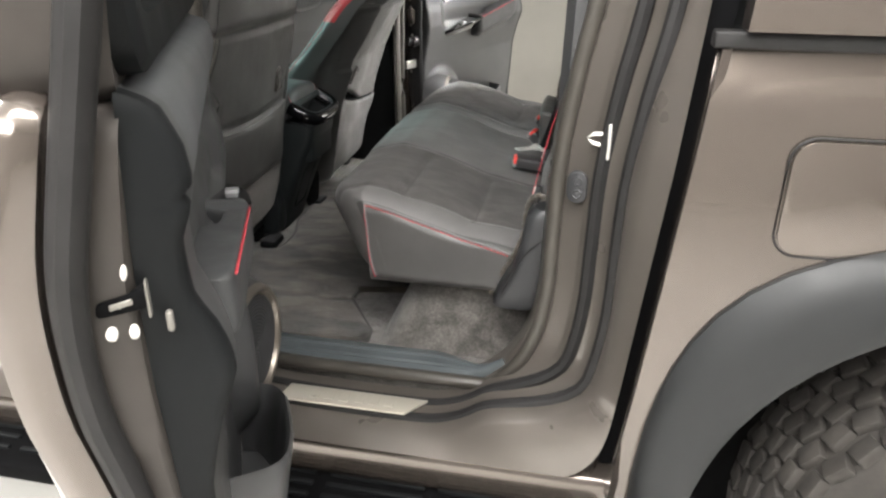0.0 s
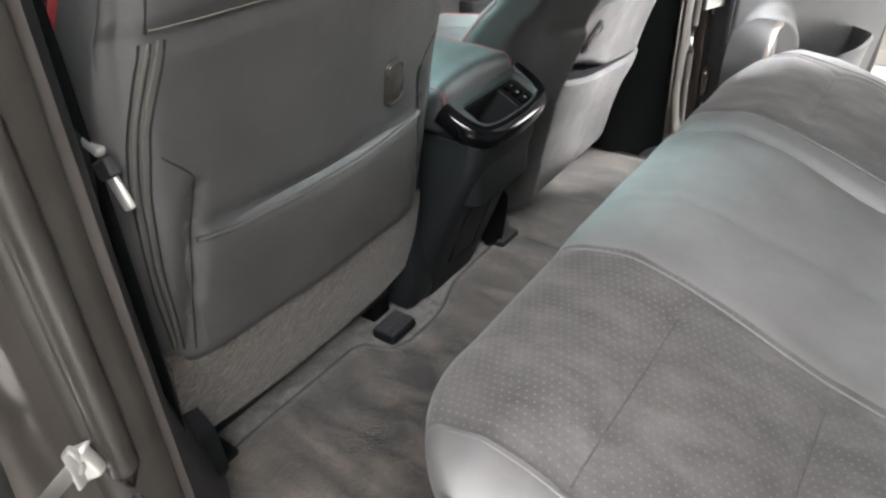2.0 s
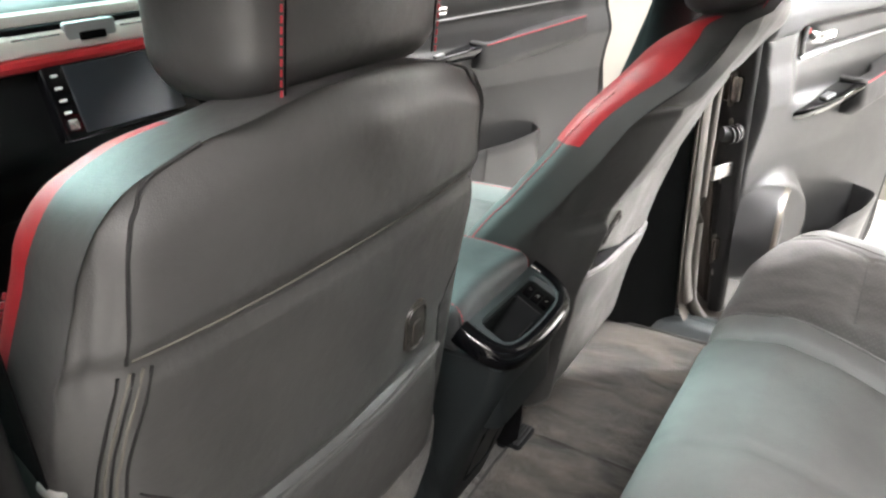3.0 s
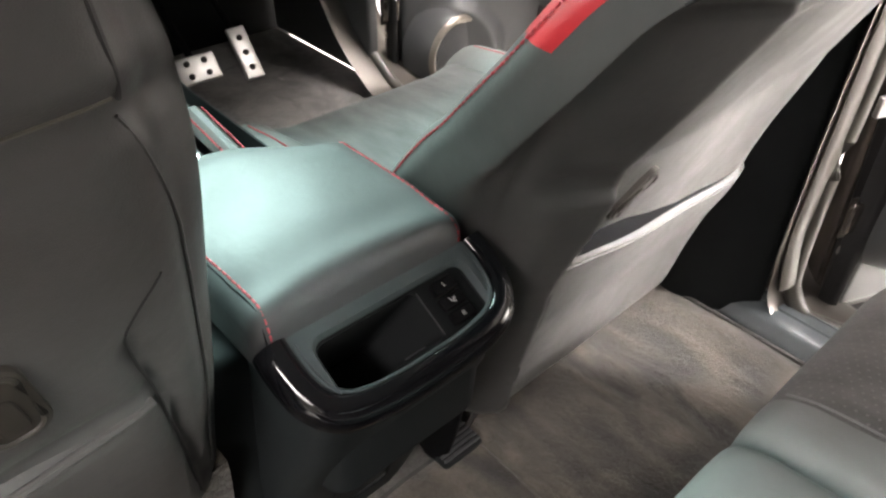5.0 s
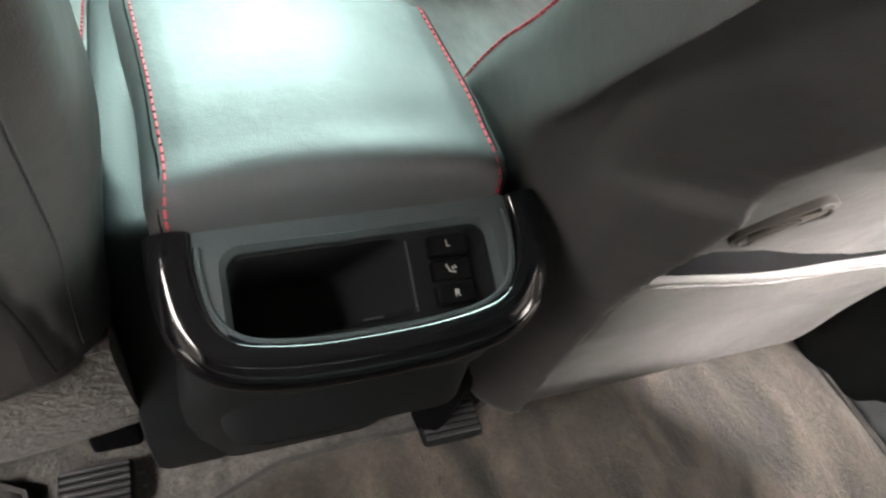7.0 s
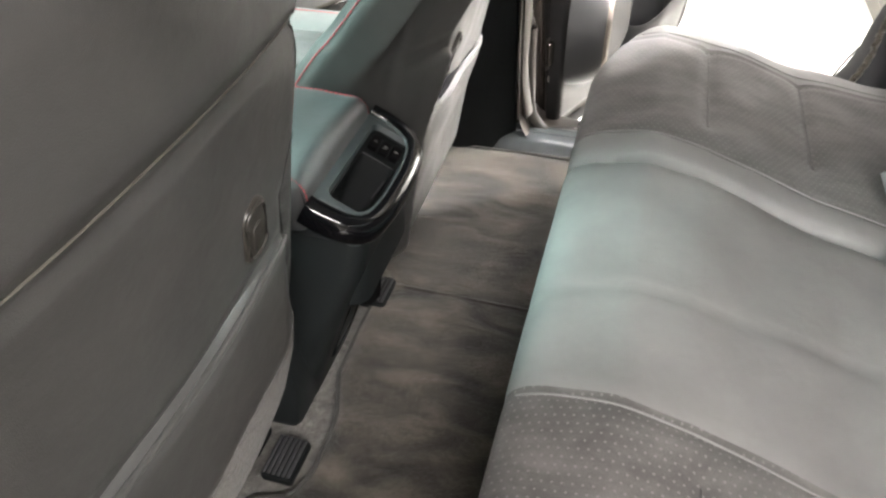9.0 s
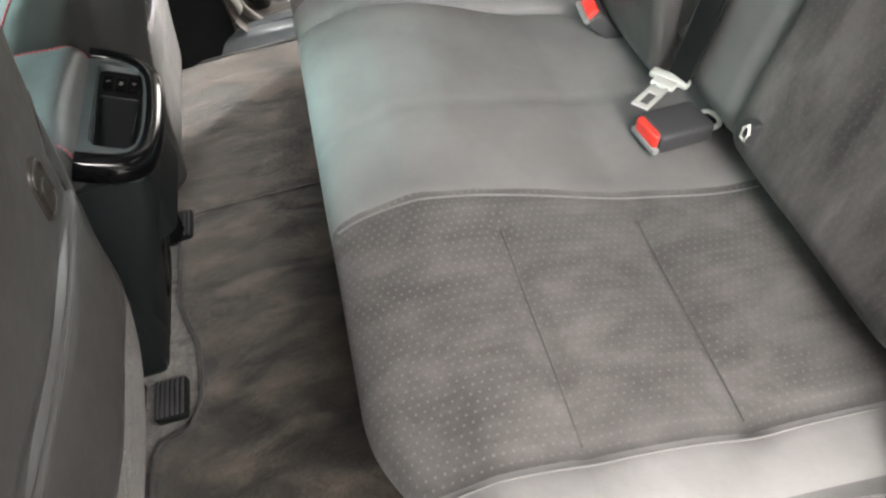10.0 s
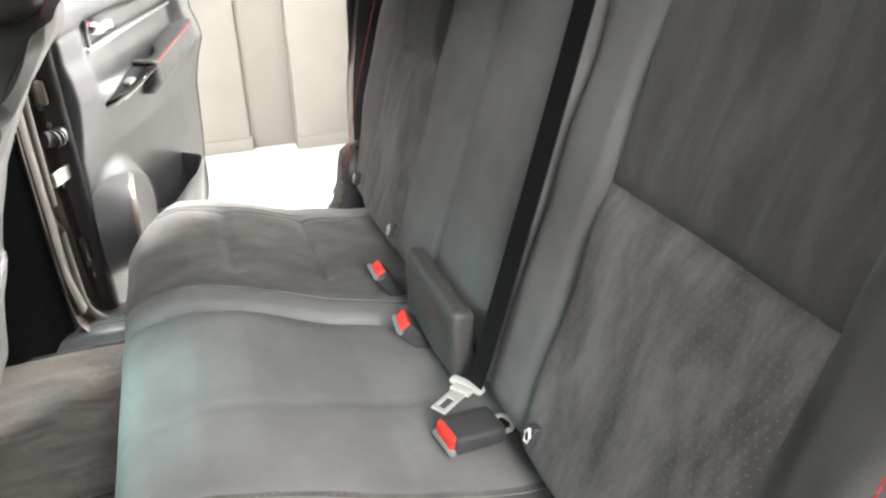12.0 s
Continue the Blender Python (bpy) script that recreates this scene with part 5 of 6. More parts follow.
    hollow = inside * smooth(lo - 0.006, lo + 0.004, Z) * (1 - smooth(hi - 0.004, hi + 0.006, Z))
    shelf = smooth(0.10 * k, 0.16 * k, U) * (1 - smooth(0.60 * k, 0.66 * k, U)) * smooth(1.06, 1.09, Z) * (1 - smooth(1.225, 1.245, Z))
    W = W - 0.020 * shelf - 0.014 * hollow
    r = np.hypot(U - su, Z - sz)
    W = W + 0.030 * (1 - smooth(sr + 0.002, sr + 0.05, r)) + 0.012 * np.clip((U - su) / sr, -1, 1) * (1 - smooth(sr, sr + 0.05, r))
    W = W - 0.006 * groove(Z, 1.232 + 0.05 * (U - 0.4), 0.004) * (1 - hollow)
    edge = np.minimum(np.minimum(A * (L - 0.03), (1 - A) * (L - 0.03)), np.minimum(B, 1 - B) * 0.75)
    W = 0.062 + (W - 0.062) * np.sqrt(np.clip(1 - (1 - np.clip(edge / 0.016, 0, 1)) ** 2, 0, 1))
    n = len(zs)
    F = [[i * n + j, (i + 1) * n + j, (i + 1) * n + j + 1, i * n + j + 1] for i in range(len(us) - 1) for j in range(n - 1)]
    grid = np.stack([U, W, Z], -1).reshape(-1, 3)
    is_top = lambda f: grid[f, 2].mean() > 1.232 + 0.05 * (grid[f, 0].mean() - 0.4) and grid[f, 0].mean() < 0.93 * L
    # the last columns of the skin are blackened for the shade on its end
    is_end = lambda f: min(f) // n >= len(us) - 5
    put("trim_end_shade", (grid, [f for f in F if is_end(f)]), PLASTIC, None, "rear edge of the trim, blackened for its shade", 60)
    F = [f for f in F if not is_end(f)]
    high = [f for f in F if is_top(f)]
    put("trim_panel", (grid, [f for f in F if not is_top(f)]), PANEL, None, "charcoal plastic inner trim panel", 60)
    put("upper_trim", (grid, high), PANEL_LIT, None, "grey top roll, paler for the light it catches", 60)
    put("trim_end", prism(plate(0.013, 0.04), 0.058, 0.066, 0.003, 1), PANEL)

    # armrest: a chunky block with a flat top that climbs to the rear, and a grip hole in front
    y0 = 0.072
    rings = []
    for f, grow in ((0.435, 0.78), (0.445, 0.94), (0.46, 1.0), (0.475, 1.0), (0.49, 1.0), (0.51, 1.0), (0.54, 1.0), (0.57, 1.0), (0.60, 1.0), (0.63, 1.0), (0.66, 1.0), (0.70, 1.0), (0.77, 1.0), (0.84, 0.98), (0.865, 0.92), (0.872, 0.8)):
        u = f * L
        t = 1.088 + 0.165 * (u / k - 0.32) + 0.010 * float(smooth(0.48, 0.44, np.array(f)))
        out = 0.152 - 0.045 * (u / k - 0.30)
        notch = float(smooth(0.46, 0.485, np.array(f)) * (1 - smooth(0.55, 0.66, np.array(f))))
        inn = y0 + (out - 0.034 - y0) * notch
        sect = rounded(np.array([(inn, t - 0.085), (out - 0.022, t - 0.085), (out, t - 0.060), (out, t), (inn, t + 0.004 * (1 - notch))]), 0.009)
        c = np.array([y0, t - 0.03])
        rings.append([(u, *(c + (p - c) * (grow, 0.55 + 0.45 * grow))) for p in sect])
    arm = put("armrest", loft(rings), LEATHER_LID, None, "padded armrest with a red seam", 50)
    seam = [(u * k, 0.1515 - 0.045 * (u - 0.30), 1.086 + 0.165 * (u - 0.32)) for u in np.linspace(0.350, 0.645, 12)]
    put("stitching", tube(seam, 0.0015, 6), STITCH, arm, "red seam")
    # black plate laid in the grip hole to stand for its shade
    hole = rounded(np.array([(0.455 * L, 0.078), (0.66 * L, 0.078), (0.60 * L, 0.118), (0.475 * L, 0.122)]), 0.008)
    hv, hf = prism(hole, 0.0, 0.010, 0.003, 2)
    hv[:, 2] += 1.030 + 0.165 * (hv[:, 0] / k - 0.32)
    put("grip_shade", (hv, hf), DARK, arm, "black plate standing for the shade in the grip hole")
    # gloss switch panel tapering forwards from the armrest
    rings = []
    for u, e, h in ((0.125, 0.008, 0.012), (0.15, 0.030, 0.022), (0.20, 0.046, 0.026), (0.26, 0.054, 0.030), (0.335, 0.056, 0.036)):
        t = 1.055 + 0.19 * (u - 0.14)
        rings.append([(u * k, 0.096 + w, t + z) for w, z in rounded(np.array([(0.0, -h), (e * 0.7, -h), (e, -0.008), (e, 0.0), (0.0, 0.002)]), 0.003)])
    switch = put("switch_panel", loft(rings), GLOSS, arm, "piano-black switch panel")
    put("window_switch", moved(rbox((0, 0, 0), (0.034, 0.020, 0.010), 0.003), pose(0.235 * k, 0.125, 1.0745, 0, -11, 0)), SILVER, switch, "silver window switch")
    # handle hollow: bright lower rim, chrome handle at its front end
    rim_u = np.linspace(0.165, 0.62, 40) * k
    rim_line = np.stack([rim_u, np.full(40, 0.0865), rec(rim_u)[0] - 0.003], 1)
    put("recess_rim", tube(rim_line, 0.0032, 6, flat=(0.004, 0.0035)), SILVER, None, "bright rim under the handle hollow")
    handle = put("inner_handle", tube(spline([(0.18 * k, 0.072, 1.206), (0.195 * k, 0.088, 1.202), (0.22 * k, 0.094, 1.198), (0.27 * k, 0.092, 1.198)], 6), 0.008, 8, flat=(0.0055, 0.013)), CHROME, None, "chrome inner door handle")
    put("bezel", tube([(0.172 * k, 0.086, 1.168), (0.160 * k, 0.090, 1.195), (0.162 * k, 0.094, 1.226)], 0.005, 8), SILVER, handle)
    put("lock_tab", rbox((0.186 * k, 0.080, 1.214), (0.012, 0.016, 0.012), 0.003), RED if s > 0 else BUCKLE, handle, "red lock tab" if s > 0 else "")
    if not rear or s > 0:
        put("accent_strip", tube([(u, 0.111, z + 0.012) for u, z in zip(np.linspace(0.26, 0.66, 12) * k, rec(np.linspace(0.26, 0.66, 12) * k)[1])], 0.003, 6), BLUE_LIGHT, None, "thin blue accent strip")
    # loudspeaker
    cone = lathe([(-0.07, sr + 0.03), (-0.03, sr + 0.022), (0.0, sr + 0.010), (0.010, sr + 0.004), (0.014, sr - 0.002), (0.004, sr - 0.010), (0.0, sr - 0.012)], 40)
    tilt = pose(su, 0.122, sz, 0, 0, 66)
    spk = put("speaker", moved(cone, tilt), PANEL)
    put("speaker_ring", moved(lathe([(0.006, sr + 0.008), (0.0135, sr + 0.004), (0.0165, sr - 0.002), (0.0145, sr - 0.007), (0.008, sr - 0.010)], 48), tilt), SATIN, spk, "satin bronze ring")
    put("speaker_grille", moved(lathe([(0.004, sr - 0.009)] + [(0.007 + 0.006 * (1 - r / sr) + (0.0012 if k % 2 else 0.0), r) for k, r in enumerate(np.linspace(sr - 0.012, 0.004, 30))], 48), tilt), GREY_TRIM, spk, "fine black ribbed grille")
    # map pocket with a thick lip round an open top
    p0 = 0.31 if rear else 0.355
    rings = []
    for z, o, i in ((0.60, 0.0, 0), (0.67, 0.010, 0), (0.735, 0.022, 0), (0.768, 0.028, 0), (0.775, 0.024, 1), (0.768, 0.019, 2), (0.735, 0.012, 2), (0.67, 0.0, 2), (0.615, -0.008, 2)):
        e = (0.0, 0.003, 0.006)[i]
        pts = spline([((p0 + e) * L, 0.09, 0), ((p0 + 0.02 + e) * L, 0.122 + o, 0), ((p0 + 0.085) * L, 0.142 + o, 0), (0.46 * L, 0.146 + o, 0), (0.58 * L, 0.146 + o, 0), ((0.665 - e) * L, 0.128 + o, 0), ((0.69 - e) * L, 0.09, 0)], 6)[:, :2]
        drop = 0.035 if z > 0.70 else 0.0
        rings.append([(u, w, z - drop * (1 - smooth(0.28, 0.5, u / L)) + 0.02 * (z > 0.70) * smooth(0.5, 0.69, u / L)) for u, w in pts])
    pocket = put("map_pocket", loft(rings, closed=False), PANEL, None, "open map pocket with a thick lip", 60)
    put("pocket_floor", prism(np.array([((p0 + 0.01) * L, 0.085), ((p0 + 0.02) * L, 0.12), ((p0 + 0.085) * L, 0.14), (0.58 * L, 0.144), (0.665 * L, 0.126), (0.685 * L, 0.085)]), 0.60, 0.612, 0.003, 2), PANEL, pocket)
    # hinges, check strap and wiring boot on the front edge
    for hz in (0.76, 1.12):
        hinge = put("hinge", rbox((-0.004, 0.055, hz), (0.05, 0.05, 0.055), 0.008), PAINT)
        put("hinge_pin", tube([(-0.022, 0.055, hz - 0.035), (-0.022, 0.055, hz + 0.035)], 0.008, 8), SHADED_PAINT, hinge)
    if s < 0 and rear:
        strap = put("check_strap", tube(spline([(0.02, 0.060, 0.952), (-0.02, 0.056, 0.950), (-0.05, 0.054, 0.946), (-0.074, 0.052, 0.943)], 6), 0.007, 8, flat=(0.004, 0.009)), BRIGHT_ZINC, None, "bright steel check strap")
        V, F = rbox((-0.070, 0.054, 0.940), (0.012, 0.036, 0.036), 0.005, seg=4)
        V = np.array(V)
        V[:, 0] += 0.006 * np.sin(190 * V[:, 2] + 60 * V[:, 1])
        V[:, 1] += 0.004 * np.sin(150 * V[:, 2] + 1.0)
        put("strap_bracket", (V, F), BRIGHT_ZINC, strap, "crumpled bright bracket")
        put("strap_loop", tube([(-0.060, 0.060 + 0.010 * math.cos(a), 0.952 + 0.013 * math.sin(a)) for a in np.linspace(0, 2 * math.pi, 14, endpoint=False)], 0.0035, 6, True), BRIGHT_ZINC, strap)
        put("strap_pin", tube([(-0.058, 0.056, 0.925), (-0.058, 0.056, 0.965)], 0.006, 8), BRIGHT_ZINC, strap)
    else:
        put("check_strap", rbox((-0.02, 0.075, 0.95), (0.10, 0.012, 0.03), 0.003), STEEL, None, "steel check strap")
        boot = put("wiring_boot", tube(spline([(0.0, 0.07, 1.03), (-0.03, 0.085, 1.03), (-0.06, 0.075, 1.035)], 6), 0.016, 10), RUBBER, None, "rubber wiring boot")
        for k in range(5):
            put("ridge", tube([(-0.004 - 0.011 * k + 0.0008 * q, 0.0725 + 0.013 * math.sin(0.55 * k), 1.031) for q in (-3, 3)], 0.0195, 12), RUBBER, boot)
    # black strip added on the right doors for the dark inside the hinge gap
    if s > 0:
        cover = put("hinge_gap_shade", loft([[(u, w, z) for u, w in rounded(np.array([(-0.012, 0.0), (0.006, -0.004), (0.006, 0.10), (-0.008, 0.094), (-0.016, 0.05)]), 0.006)] for z in np.linspace(0.60, 1.26, 6)]), RUBBER, None, "black strip standing for the dark hinge gap")
        for z, w in ((0.70, 0.04), (0.78, 0.07), (0.92, 0.03), (1.05, 0.06), (1.18, 0.04)):
            put("bolt", moved(lathe([(0.0, 0.008), (0.004, 0.007), (0.006, 0.003)], 12), pose(-0.014, w, z, 0, 0, 180)), ZINC, cover)
    # latch slot and bolts in the shut face
    if rear:
        face = lambda z: float(end_u(np.array(z))) + 0.0105
        slot = rounded(np.array([(0.018, 1.165), (0.074, 1.170), (0.074, 1.190), (0.056, 1.184), (0.018, 1.178)]), 0.005)
        sv, sf = prism(slot, -0.006, 0.002, 0.001, 0)
        sv[:, 0] += [face(z) for z in sv[:, 2]]
        latch = put("latch", (sv, sf), DARK, None, "black latch slot")
        put("striker_jaw", moved(rbox((0, 0, 0), (0.004, 0.03, 0.006), 0.002), pose(face(1.174) + 0.0015, 0.044, 1.176, 8, 0, 0)), ZINC, latch)
        put("latch_lip", rbox((face(1.178) - 0.001, 0.0755, 1.178), (0.008, 0.003, 0.03), 0.0012), ZINC, latch, "bare steel lip")
        for w, z in ((0.050, 1.203), (0.030, 1.150), (0.055, 1.150)):
            put("bolt", moved(lathe([(0.0, 0.0062), (0.002, 0.0062), (0.0035, 0.0045), (0.004, 0.002)], 16), pose(face(z) + 0.0005, w, z)), LABEL, latch, "pale round bolt head")
        put("stop_pad", rbox((face(1.15) - 0.006, 0.088, 1.152), (0.008, 0.006, 0.018), 0.003), ZINC, latch, "dull stop pad")
    # window frame, its dark inner trim and the glass
    b = belt
    win = [(0.03, b - 0.03), (0.755 * k, b - 0.01), (0.77 * k, 1.45), (0.71 * k, 1.60), (0.55 * k, 1.66), (0.08, 1.66), (0.02, 1.60)] if rear else [(0.06, 1.235), (0.98 * L, 1.30), (0.985 * L, 1.55), (0.9 * L, 1.66), (0.62 * L, 1.64), (0.30 * L, 1.42)]
    wl2 = lambda d: rounded(offset_poly(win, d), 0.05)
    frame_rings = [np.insert(wl2(d0), 1, w0, axis=1) for d0, w0 in ((0.0, -0.05), (0.0, 0.055), (0.012, 0.068), (0.045, 0.06), (0.048, 0.0), (0.02, -0.05), (0.0, -0.05))]
    wf = put("window_frame", loft(frame_rings, cap=False), SHADED_PAINT, None, "painted window frame")
    inner_rings = [np.insert(wl2(d0), 1, w0, axis=1) for d0, w0 in ((0.016, 0.068), (0.018, 0.094), (0.026, 0.10), (0.056, 0.098), (0.06, 0.068), (0.016, 0.068))]
    put("frame_trim", loft(inner_rings, cap=False), PLASTIC, wf, "dark plastic trim inside the frame")
    put("pane", prism(wl2(0.04), 0.01, 0.015, 0.001, 1), SMOKE_GLASS, None, "smoked window glass")
    return door


side_door(-1, "rear_door", HX, 0.755, SWING, "open bronze rear door with a charcoal trim panel", "open doors", True)
side_door(1, "rear_door", HX, 0.755, SWING + 3.6, "open bronze rear door with a charcoal trim panel", "open doors", True)
side_door(1, "front_door", -1.72, 1.03, SWING, "open bronze driver door with a charcoal trim panel", "open doors", False)
side_door(-1, "front_door", -1.72, 1.03, 1.0, "closed bronze front passenger door", "front doors", False)

# ---- pickup bed, wheel and side step ----
def arch(r, n, cx=0.86, cz=0.42, steps=40, lo=0.42):
    pts = []
    for a in np.linspace(math.pi, 0, steps):
        c, s2 = math.cos(a), math.sin(a)
        m = (abs(c) ** n + abs(s2) ** n) ** (-1 / n)
        pts.append((cx + r * m * c, cz + r * m * s2))
    return np.array(pts)


def cargo_bed():
    bed = thing("cargo_bed", "bronze metallic pickup bed side with a black cover rail", "truck bed", at=Matrix.Translation((0.9, -0.88, 0.5)))
    hole = arch(0.565, 3.2)
    z_top = 1.285
    edge = [(gap_x(0.5) + 0.008, 0.50), *[tuple(p) for p in hole], (1.7, 0.5), (1.7, z_top), (gap_x(z_top) + 0.008, z_top)]
    edge = np.array(edge)
    # body side: strips from the wheel arch up to the rail, bulging a little
    cols = np.linspace(gap_x(1.0) + 0.008, 1.7, 60)
    lower = np.interp(cols, hole[:, 0], hole[:, 1], left=0.5, right=0.5)
    rows = []
    for t in np.linspace(0, 1, 24):
        z = lower + (z_top - lower) * t
        x = np.where(np.arange(len(cols)) == 0, gap_x(z) + 0.008, cols)
        rows.append([(a, -(float(side_y(min(c, 1.12))) + 0.012 * math.sin(math.pi * (c - 0.5) / 0.79) - 0.02 * float(smooth(1.2, 1.285, c))), c) for a, c in zip(x, z)])
    V, F = loft(rows, closed=False)
    inner = V + np.array((0, 0.02, 0))
    n = len(V)
    F2 = F + [[i + n for i in f[::-1]] for f in F]
    obj("side_panel", np.vstack([V, inner]), F2, PAINT, bed, "bronze metallic side panel")
    obj("front_edge", *loft([[(gap_x(z) + 0.008, -0.885, z), (gap_x(z) + 0.010, -0.78, z), (gap_x(z) + 0.022, -0.78, z), (gap_x(z) + 0.022, -0.875, z)] for z in np.linspace(0.5, z_top, 8)]), PAINT, bed)
    # black strip set into the cab gap in place of its shade
    obj("gap_shade", *loft([[(gap_x(z) - 0.012, -0.82, z), (gap_x(z) + 0.026, -0.82, z), (gap_x(z) + 0.026, -0.79, z), (gap_x(z) - 0.012, -0.79, z)] for z in np.linspace(0.5, 1.75, 8)]), DARK, bed, "dark gap between cab and bed")
    obj("top_rail", *rbox((0.98, -0.868, 1.297), (1.46, 0.03, 0.022), 0.004), RUBBER, bed, "black rubber rail")
    obj("canopy_side", *loft([[(gap_x(z) + 0.03, -0.90 + 0.15 * (z - 1.31), z), (1.7, -0.90 + 0.15 * (z - 1.31), z), (1.7, -0.85 + 0.15 * (z - 1.31), z), (gap_x(z) + 0.03, -0.85 + 0.15 * (z - 1.31), z)] for z in np.linspace(1.31, 1.74, 6)]), PAINT, bed, "bronze painted canopy side")
    # fuel flap: a rounded plate in a recessed groove
    flap = round_rect(0.21, 0.17, 0.034, 6, 0.472, 1.094)
    obj("fuel_flap", *prism(inset(flap, 0.004), -0.892, -0.8995, 0.002, 1), PAINT, bed, "square fuel filler flap")
    obj("flap_groove", *tube(np.insert(flap, 1, -0.8955, axis=1), 0.0017, 6, True), RUBBER, bed)
    # grey wheel arch flare
    rings = []
    for r, n, y in ((0.634, 3.5, 0.878), (0.631, 3.5, 0.904), (0.618, 3.3, 0.922), (0.60, 3.0, 0.932), (0.58, 2.7, 0.940), (0.566, 2.45, 0.943), (0.558, 2.4, 0.938), (0.556, 2.4, 0.70)):
        rings.append([(x, -y, z) for x, z in arch(r, n)])
    obj("arch_flare", *loft(rings, closed=False), FLARE, bed, "grey plastic wheel arch flare")
    bay = np.vstack([[(0.304, 0.10)], arch(0.556, 2.4), [(1.416, 0.10)]])
    shell = [[(x, -y, z) for x, z in bay] for y in (0.705, 0.60, 0.50)]
    V, F = loft(shell, closed=False)
    F.append([2 * 42 + i for i in range(42)])
    obj("arch_liner", V, F, DARK, bed, "black wheel arch liner")
    return bed


BED = cargo_bed()


def wheel():
    wx, wy, wz, R = 0.86, -0.795, 0.42, 0.42
    half = 0.128
    prof = [(-half * 0.86, 0.235), (-half, 0.28), (-half, 0.36), (-half * 0.9, R - 0.022), (-half * 0.7, R - 0.012), (half * 0.7, R - 0.012), (half * 0.9, R - 0.022), (half, 0.36), (half, 0.28), (half * 0.86, 0.235)]
    V, F = lathe(prof, 72)
    tyre = obj("wheel", *moved((V, F), Matrix.Translation((wx, wy, wz)) @ pose(0, 0, 0, 0, 0, 90)), TYRE, BED, "dirty black all-terrain tyre with blocky tread")
    # staggered tread blocks round the tyre
    blocks = []
    count = 50
    rows = [(-0.105, 0.036, 0.0), (-0.06, 0.038, 0.5), (-0.016, 0.034, 0.15), (0.028, 0.036, 0.6), (0.07, 0.036, 0.1), (0.108, 0.034, 0.55)]
    for y, wide, shift in rows:
        for i in range(count):
            a = (i + shift) / count * 2 * math.pi
            if not 0.05 < (a % (2 * math.pi)) / math.pi < 1.05:
                continue
            drop = 0.010 if abs(y) > 0.09 else 0.0
            V, F = rbox((0, 0, 0), (0.044, wide, 0.022), 0.004, pose(0, 0, 0, 0, 0, 14 if i % 2 else -12), 1)
            m = Matrix.Translation((wx, wy + y, wz)) @ Matrix.Rotation(-a + math.pi / 2, 4, "Y") @ Matrix.Translation((0, 0, R - 0.008 - drop))
            blocks.append(moved((V, F), m))
    tagged(obj("tread", *joined(*blocks), TYRE, tyre), kind="stuff")
    rim = lathe([(-0.09, 0.05), (-0.10, 0.07), (-0.08, 0.20), (-0.11, 0.236), (0.1, 0.236), (0.1, 0.2), (0.05, 0.05)], 48)
    obj("rim", *moved(rim, Matrix.Translation((wx, wy, wz)) @ pose(0, 0, 0, 0, 0, 90)), SILVER, tyre, "silver alloy rim")
    return tyre


wheel()

step = thing("side_step", "black plastic side step with ribbed treads", "side step", at=Matrix.Translation((-0.5, -0.85, 0.42)))
obj("board", *rbox((-0.72, -0.865, 0.425), (1.75, 0.20, 0.045), 0.016), DARK, step)
obj("end_cap", *rbox((0.17, -0.865, 0.425), (0.06, 0.205, 0.05), 0.018), FLARE, step)
for kx in range(6):
    for ky in range(5):
        obj("tread_rib", *rbox((-0.02 - kx * 0.215, -0.80 - ky * 0.03, 0.449), (0.19, 0.012, 0.010), 0.004, seg=2), PLASTIC, step)
setting("rocker", rbox((-0.63, -0.826, 0.492), (1.70, 0.085, 0.085), 0.02), PAINT, "bronze painted outer sill", "sill")

# ---- striker and lock on the rear pillar ----
striker = thing("door_striker", "steel door striker on the rear pillar", "striker", at=Matrix.Translation((0.1, -0.74, 1.12)))
obj("base", *rbox((0.136, -0.762, 1.124), (0.006, 0.034, 0.058), 0.0025), BRIGHT_ZINC, striker)
obj("loop", *tube([(0.138, -0.768, 1.136), (0.112, -0.766, 1.133), (0.101, -0.765, 1.126), (0.112, -0.766, 1.118), (0.138, -0.768, 1.115)], 0.0034, 8), BRIGHT_ZINC, striker)
lock = thing("bump_stop", "dark oval bump stop with two round bolts on the rear pillar", "stop", at=Matrix.Translation((0.094, -0.742, 1.04)))
oval = moved(prism(round_rect(0.034, 0.056, 0.0165, 6), 0.0, 0.008, 0.003, 2), pose(0.094, -0.751, 1.040, 90, 0, -12))
obj("pad", *oval, GREY_TRIM, lock, "dark rubber pad")
for dz in (0.010, -0.011):
    obj("bolt", *moved(lathe([(0.0, 0.0095), (0.002, 0.0095), (0.003, 0.007), (0.001, 0.0055), (0.0015, 0.001)], 16), pose(0.094, -0.758, 1.040 + dz, 0, 0, -102)), BUCKLE, lock, "dull steel bolt")

